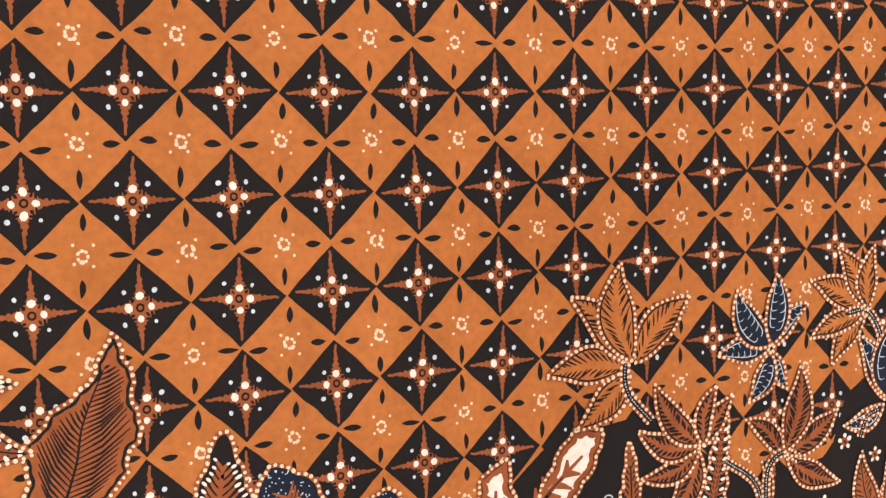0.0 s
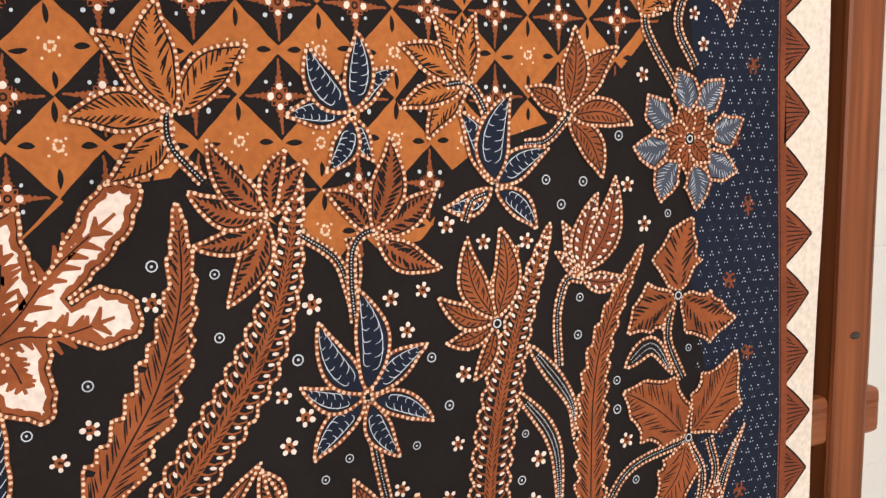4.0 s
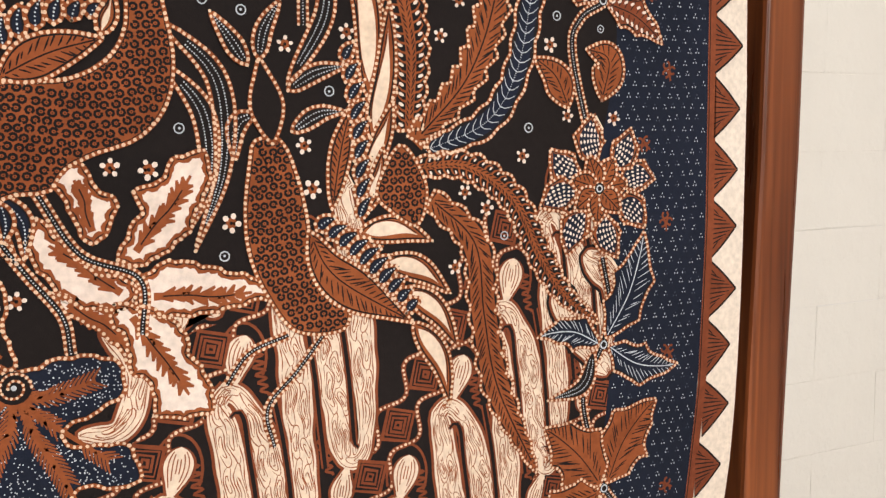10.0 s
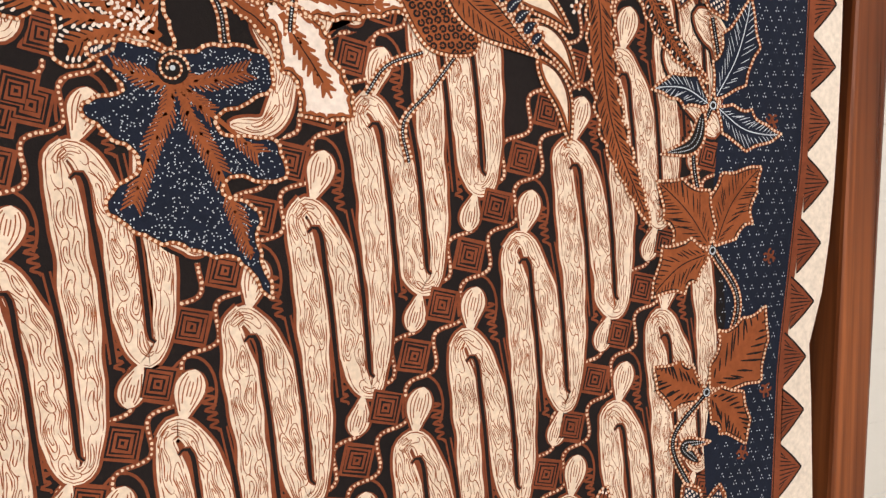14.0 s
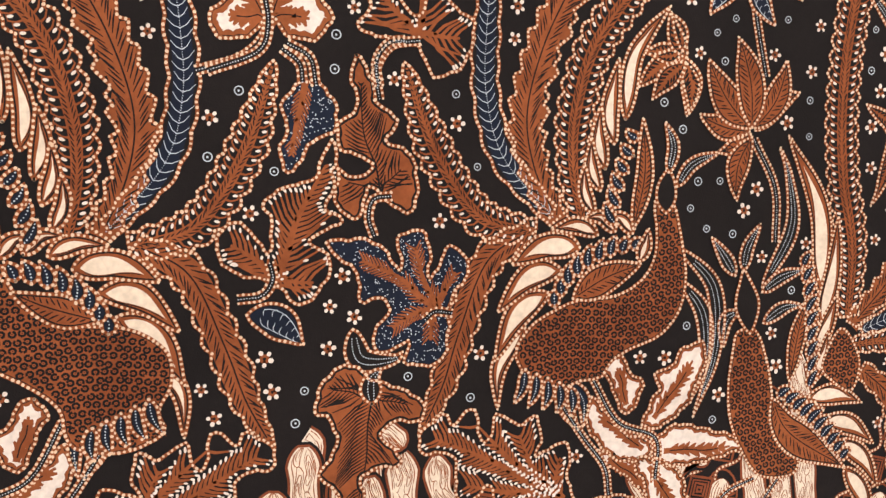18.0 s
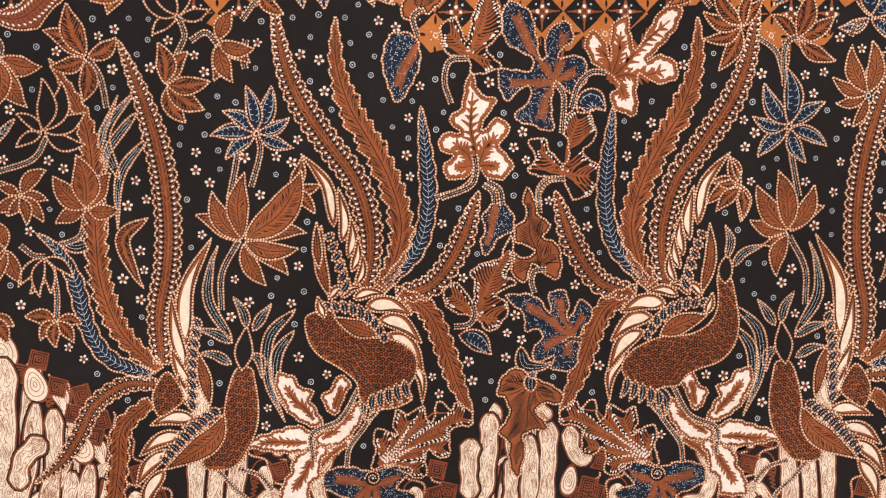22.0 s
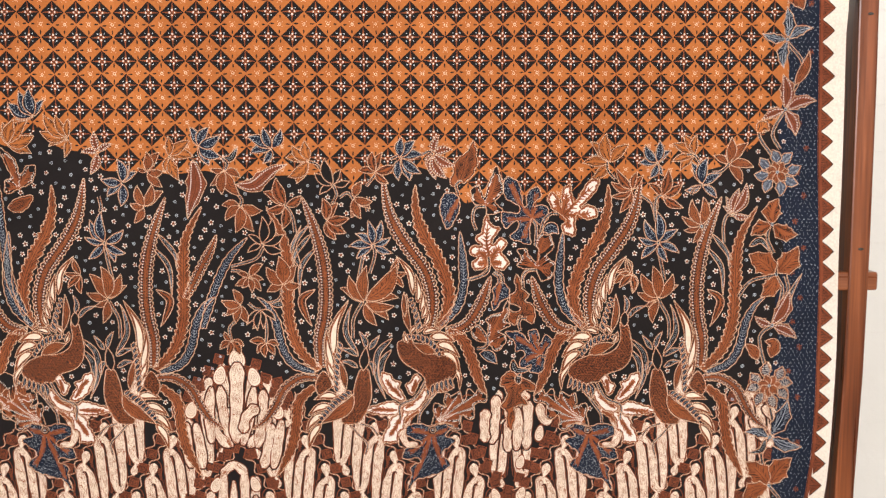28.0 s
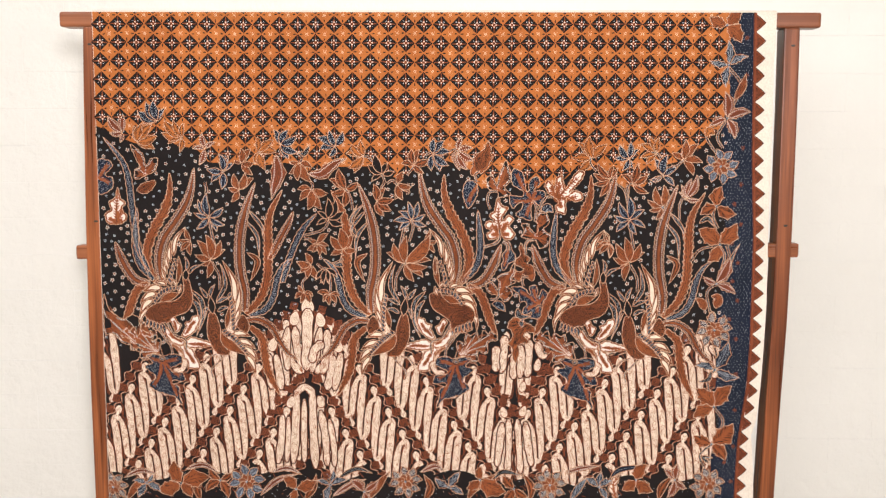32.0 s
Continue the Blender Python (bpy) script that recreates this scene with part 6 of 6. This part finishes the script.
def border_vine():
    stem([(446, 1305), (437, 1323), (449, 1348)], 56)
    stem([(436, 1298), (422, 1318), (422, 1329)], 56)
    stem([(443, 1181), (435, 1198), (437, 1212)], 56)
    stem([(447, 1153), (455, 1137), (450, 1114), (444, 1093)], 56)
    stem([(402, 1128), (417, 1147), (445, 1154)], 56)
    stem([(458, 1153), (462, 1136), (452, 1118)], 56)
    stem([(444, 1019), (430, 1070), (433, 1085), (444, 1092)], 56)
    stem([(445, 991), (449, 971), (446, 956)], 56)
    stem([(445, 954), (436, 933), (447, 894)], 56)
    stem([(447, 894), (462, 869), (445, 833)], 56)
    stem([(445, 833), (427, 814), (438, 790)], 56)
    stem([(451, 1429), (470, 1400), (451, 1354)], 56)
    rosette(np.array((444, 1277)), 12, 27, "grey")
    rosette(np.array((443, 1019)), 12.5, 29, "cells")
    rosette(np.array((440, 767)), 12, 28, "cells")
    flower("dots", (451, 1351), [(447, 1392), (487, 1361), (464, 1320), (424, 1339)], 0.36)
    leaf("fieldhatch", [(419, 1324), (426, 1331), (433, 1326)], 14, 58)
    flower("feather", (440, 1215), [(447, 1246), (471, 1203), (415, 1202)], 0.54)
    flower("hatch", (447, 1155), [(472, 1189), (413, 1179), (429, 1128)], 0.54)
    flower("dots", (444, 1093), [(423, 1104), (474, 1077), (463, 1135)], 0.36)
    leaf("blade", [(414, 1189), (427, 1196), (438, 1183)], 7, 55)
    leaf("blade", [(450, 1090), (467, 1136), (478, 1156)], 7, 55)
    leaf("hatch", [(428, 1051), (422, 1063), (412, 1070)], 13, 58)
    leaf("hatch", [(444, 1054), (447, 1070), (436, 1074)], 15, 58)
    flower("fernleaf", (446, 955), [(466, 1001), (485, 943), (414, 961)], 0.36)
    leaf("blade", [(441, 953), (436, 939), (419, 935)], 7, 57)
    flower("hatch", (447, 894), [(474, 929), (417, 924), (415, 876)], 0.54)
    flower("feather", (445, 833), [(478, 868), (468, 807), (416, 847)], 0.54)
    leaf("blade", [(442, 802), (433, 811), (448, 811)], 6, 57)
    flower("fernleaf", (451, 1432), [(421, 1439), (480, 1445), (449, 1470), (448, 1398)], 0.3)
    leaf("hatch", [(462, 1380), (473, 1400), (477, 1418)], 12, 58)
    flower("hatch", (446, 1492), [(419, 1505), (468, 1511), (468, 1466)], 0.55)


def lower_border():
    rosette(np.array((-305, 761)), 12, 30, "grey")
    rosette(np.array((-46, 765)), 12, 27, "cells")
    rosette(np.array((188, 762)), 12, 27, "cells")
    rosette(np.array((-525, 749)), 11, 26, "cells")
    flower("hatch", (-413, 757), [(-424, 795), (-453, 747), (-365, 768), (-395, 734)], 0.5)
    flower("hatch", (75, 769), [(77, 792), (53, 754), (117, 750)], 0.55)
    flower("hatch", (326, 772), [(343, 798), (304, 755), (354, 753)], 0.55)
    flower("hatch", (-224, 750), [(-246, 769), (-191, 765), (-229, 726)], 0.5)
    flower("feather", (-348, 763), [(-366, 782), (-372, 744), (-329, 777), (-335, 734)], 0.4)
    flower("feather", (130, 755), [(112, 778), (112, 731), (153, 741)], 0.45)
    flower("dots", (-113, 747), [(-136, 766), (-90, 766), (-108, 723)], 0.45)
    flower("dots", (389, 773), [(371, 791), (393, 801), (408, 759), (377, 744)], 0.4)
    flower("fernleaf", (-168, 758), [(-191, 765), (-163, 784), (-140, 766), (-173, 727)], 0.36)
    flower("fernleaf", (-469, 757), [(-492, 761), (-459, 773), (-446, 743), (-484, 732)], 0.4)
    flower("fernleaf", (267, 760), [(244, 775), (271, 785), (290, 771), (281, 738)], 0.4)
    flower("fernleaf", (25, 756), [(2, 772), (43, 782), (48, 744)], 0.4)
    leaf("dots", [(-506, 766), (-478, 778), (-450, 771)], 9, 55)
    leaf("dots", [(-404, 781), (-376, 789), (-348, 774)], 9, 55)
    leaf("dots", [(-265, 778), (-237, 785), (-214, 774)], 8, 55)
    leaf("dots", [(212, 782), (239, 791), (268, 795)], 9, 55)
    leaf("bar", [(285, 776), (303, 790), (348, 796)], 9, 55)
    leaf("blade", [(94, 769), (112, 783), (144, 777)], 8, 55)
    leaf("blade", [(-154, 770), (-126, 785), (-99, 778)], 8, 55)
    leaf("dots", [(-21, 781), (2, 791), (20, 782)], 9, 55)
    leaf("dots", [(-282, 739), (-256, 764), (-219, 776)], 9, 55)
    leaf("feather", [(-210, 732), (-196, 754), (-191, 775)], 12, 55)
    leaf("hatch", [(-106, 734), (-88, 761), (-71, 782)], 12, 55)
    leaf("feather", [(-14, 735), (-5, 756), (-16, 777)], 12, 55)
    leaf("hatch", [(55, 736), (68, 757), (103, 780)], 13, 55)
    leaf("feather", [(156, 737), (158, 758), (144, 781)], 12, 55)
    leaf("fernleaf", [(222, 738), (235, 759), (249, 776)], 12, 55)
    leaf("coral", [(295, 739), (290, 764), (301, 783)], 15, 55)
    leaf("feather", [(363, 740), (369, 761), (385, 780)], 12, 55)
    leaf("dots", [(-164, 739), (-136, 758), (-110, 768)], 10, 55)
    leaf("hatch", [(-503, 728), (-483, 754), (-450, 769)], 12, 55)
    leaf("feather", [(-382, 730), (-386, 751), (-374, 770)], 12, 55)

# ---- the drawing laid out ----
gable = lambda x: max(0.0, 0.0 if x < 400 else (x - 400) * 0.9)
nil = lambda x: 0.0
for scale, shift, peak in ((1.0, 0.0, nil), (-1.0, 0.2588, gable), (1.0, -0.662, gable)):
    PANEL[:] = [scale, shift]
    waves(129.4, 449 if shift == 0.0 else 460.4, peak)
    panel_common()
PANEL[:] = [1.0, 0.0]
gable_waves()
middle_waves()
middle_leaves()
gable_flowers()
flower_row()
border_vine()
lower_border()


def sprinkle():
    """Small five-dot flowers and rings that fill the black ground."""
    blossoms, rings = [], []
    for k in range(3):
        ink = Ink("small_flower", 22)
        ink.dot((0, 0), 1.75, 0, "brown", n=9)
        for i in range(5):
            a = 1.57 + 2 * math.pi * i / 5 + rng.uniform(-0.12, 0.12)
            p = np.array((2.3 * math.cos(a), 2.3 * math.sin(a)))
            ink.ribbon([(0, 0), p * 0.6, p], 1.0, 0, "brown")
            ink.dot(p, 0.88 * rng.uniform(0.85, 1.12), 1, "bloom", 1.1, a)
        ink.dot((0, 0), 0.6, 2, "dark", n=7)
        blossoms.append(data_of(ink))
        ink = Ink("small_ring", 22)
        ink.ring((0, 0), 1.7, 0.46, 0, "pale", 9)
        ink.dot((0.1, 0), 0.5, 0, "pale", n=6)
        rings.append(data_of(ink))
    spots = []
    free = ~TAKEN
    tries = 0
    while tries < 26000:
        tries += 1
        x, z = rng.uniform(LEFT + 0.004, 0.452), rng.uniform(0.985, 1.33)
        if z > ground_top(x * 1000) / 1000 - 0.010:
            continue
        if z < 1.078 - 0.95 * abs(x + 0.190) or (abs(x - 0.129) < 0.075 and z < 1.006):
            continue
        if not free[int((x + 0.62) * 500), int((z - 0.72) * 500)]:
            continue
        if all((x - a) ** 2 + (z - b) ** 2 > 0.0104 ** 2 for a, b in spots):
            spots.append((x, z))
    one = [(x, z, (s, s)) for i, (x, z) in enumerate(spots) if i % 2 for s in (rng.uniform(0.85, 1.1),)]
    two = [(x, z, (s, s)) for i, (x, z) in enumerate(spots) if not i % 2 for s in (rng.uniform(0.8, 1.05),)]
    scatter("small_flower", blossoms, one, 3.0)
    scatter("small_ring", rings, two, 3.0)


sprinkle()

# ---- bricks of the wall ----


def bricks():
    """Painted bricks in running bond, proud of the joints, behind and beside the rack."""
    kinds = []
    for k in range(5):
        bm = box(bmesh.new(), (-0.0797, -0.0008, -0.0339), (0.0797, 0.001, 0.0339), 0.0008, 3)
        for v in bm.verts:
            v.co.x += rng.uniform(-0.0012, 0.0012)
            v.co.z += rng.uniform(-0.0009, 0.0009)
            v.co.y += rng.uniform(-0.0003, 0.0002)
        me = bpy.data.meshes.new("brick")
        bm.to_mesh(me)
        bm.free()
        me.materials.append(BRICK)
        kinds.append(me)
    far = []
    for row in range(39):
        z = 0.0343 - 0.0034 + 0.0686 * row
        for col in range(-16, 17):
            x = 0.16 * col + (0.08 if row % 2 else 0.0) + 0.022
            if abs(x) > 2.5 or z > 2.66:
                continue
            near = abs(x) < 1.15 and 0.6 < z < 1.72
            if near:
                ob = new("brick", rng.choice(kinds))
                ob.parent = ROOM["wall_back"]
                ob.location = (x, WALL_Y, z + 0.0005)
            else:
                far.append((x, z))
    verts, faces = [], []
    src = kinds[0]
    for x, z in far:
        a = len(verts)
        verts += [(v.co.x + x, v.co.y + WALL_Y, v.co.z + z) for v in src.vertices]
        faces += [tuple(a + i for i in p.vertices) for p in src.polygons]
    ob = new("brickwork", mesh_of("brickwork", verts, faces, [BRICK]))
    ob.parent = ROOM["wall_back"]
    tagged(ob, kind="stuff")


bricks()
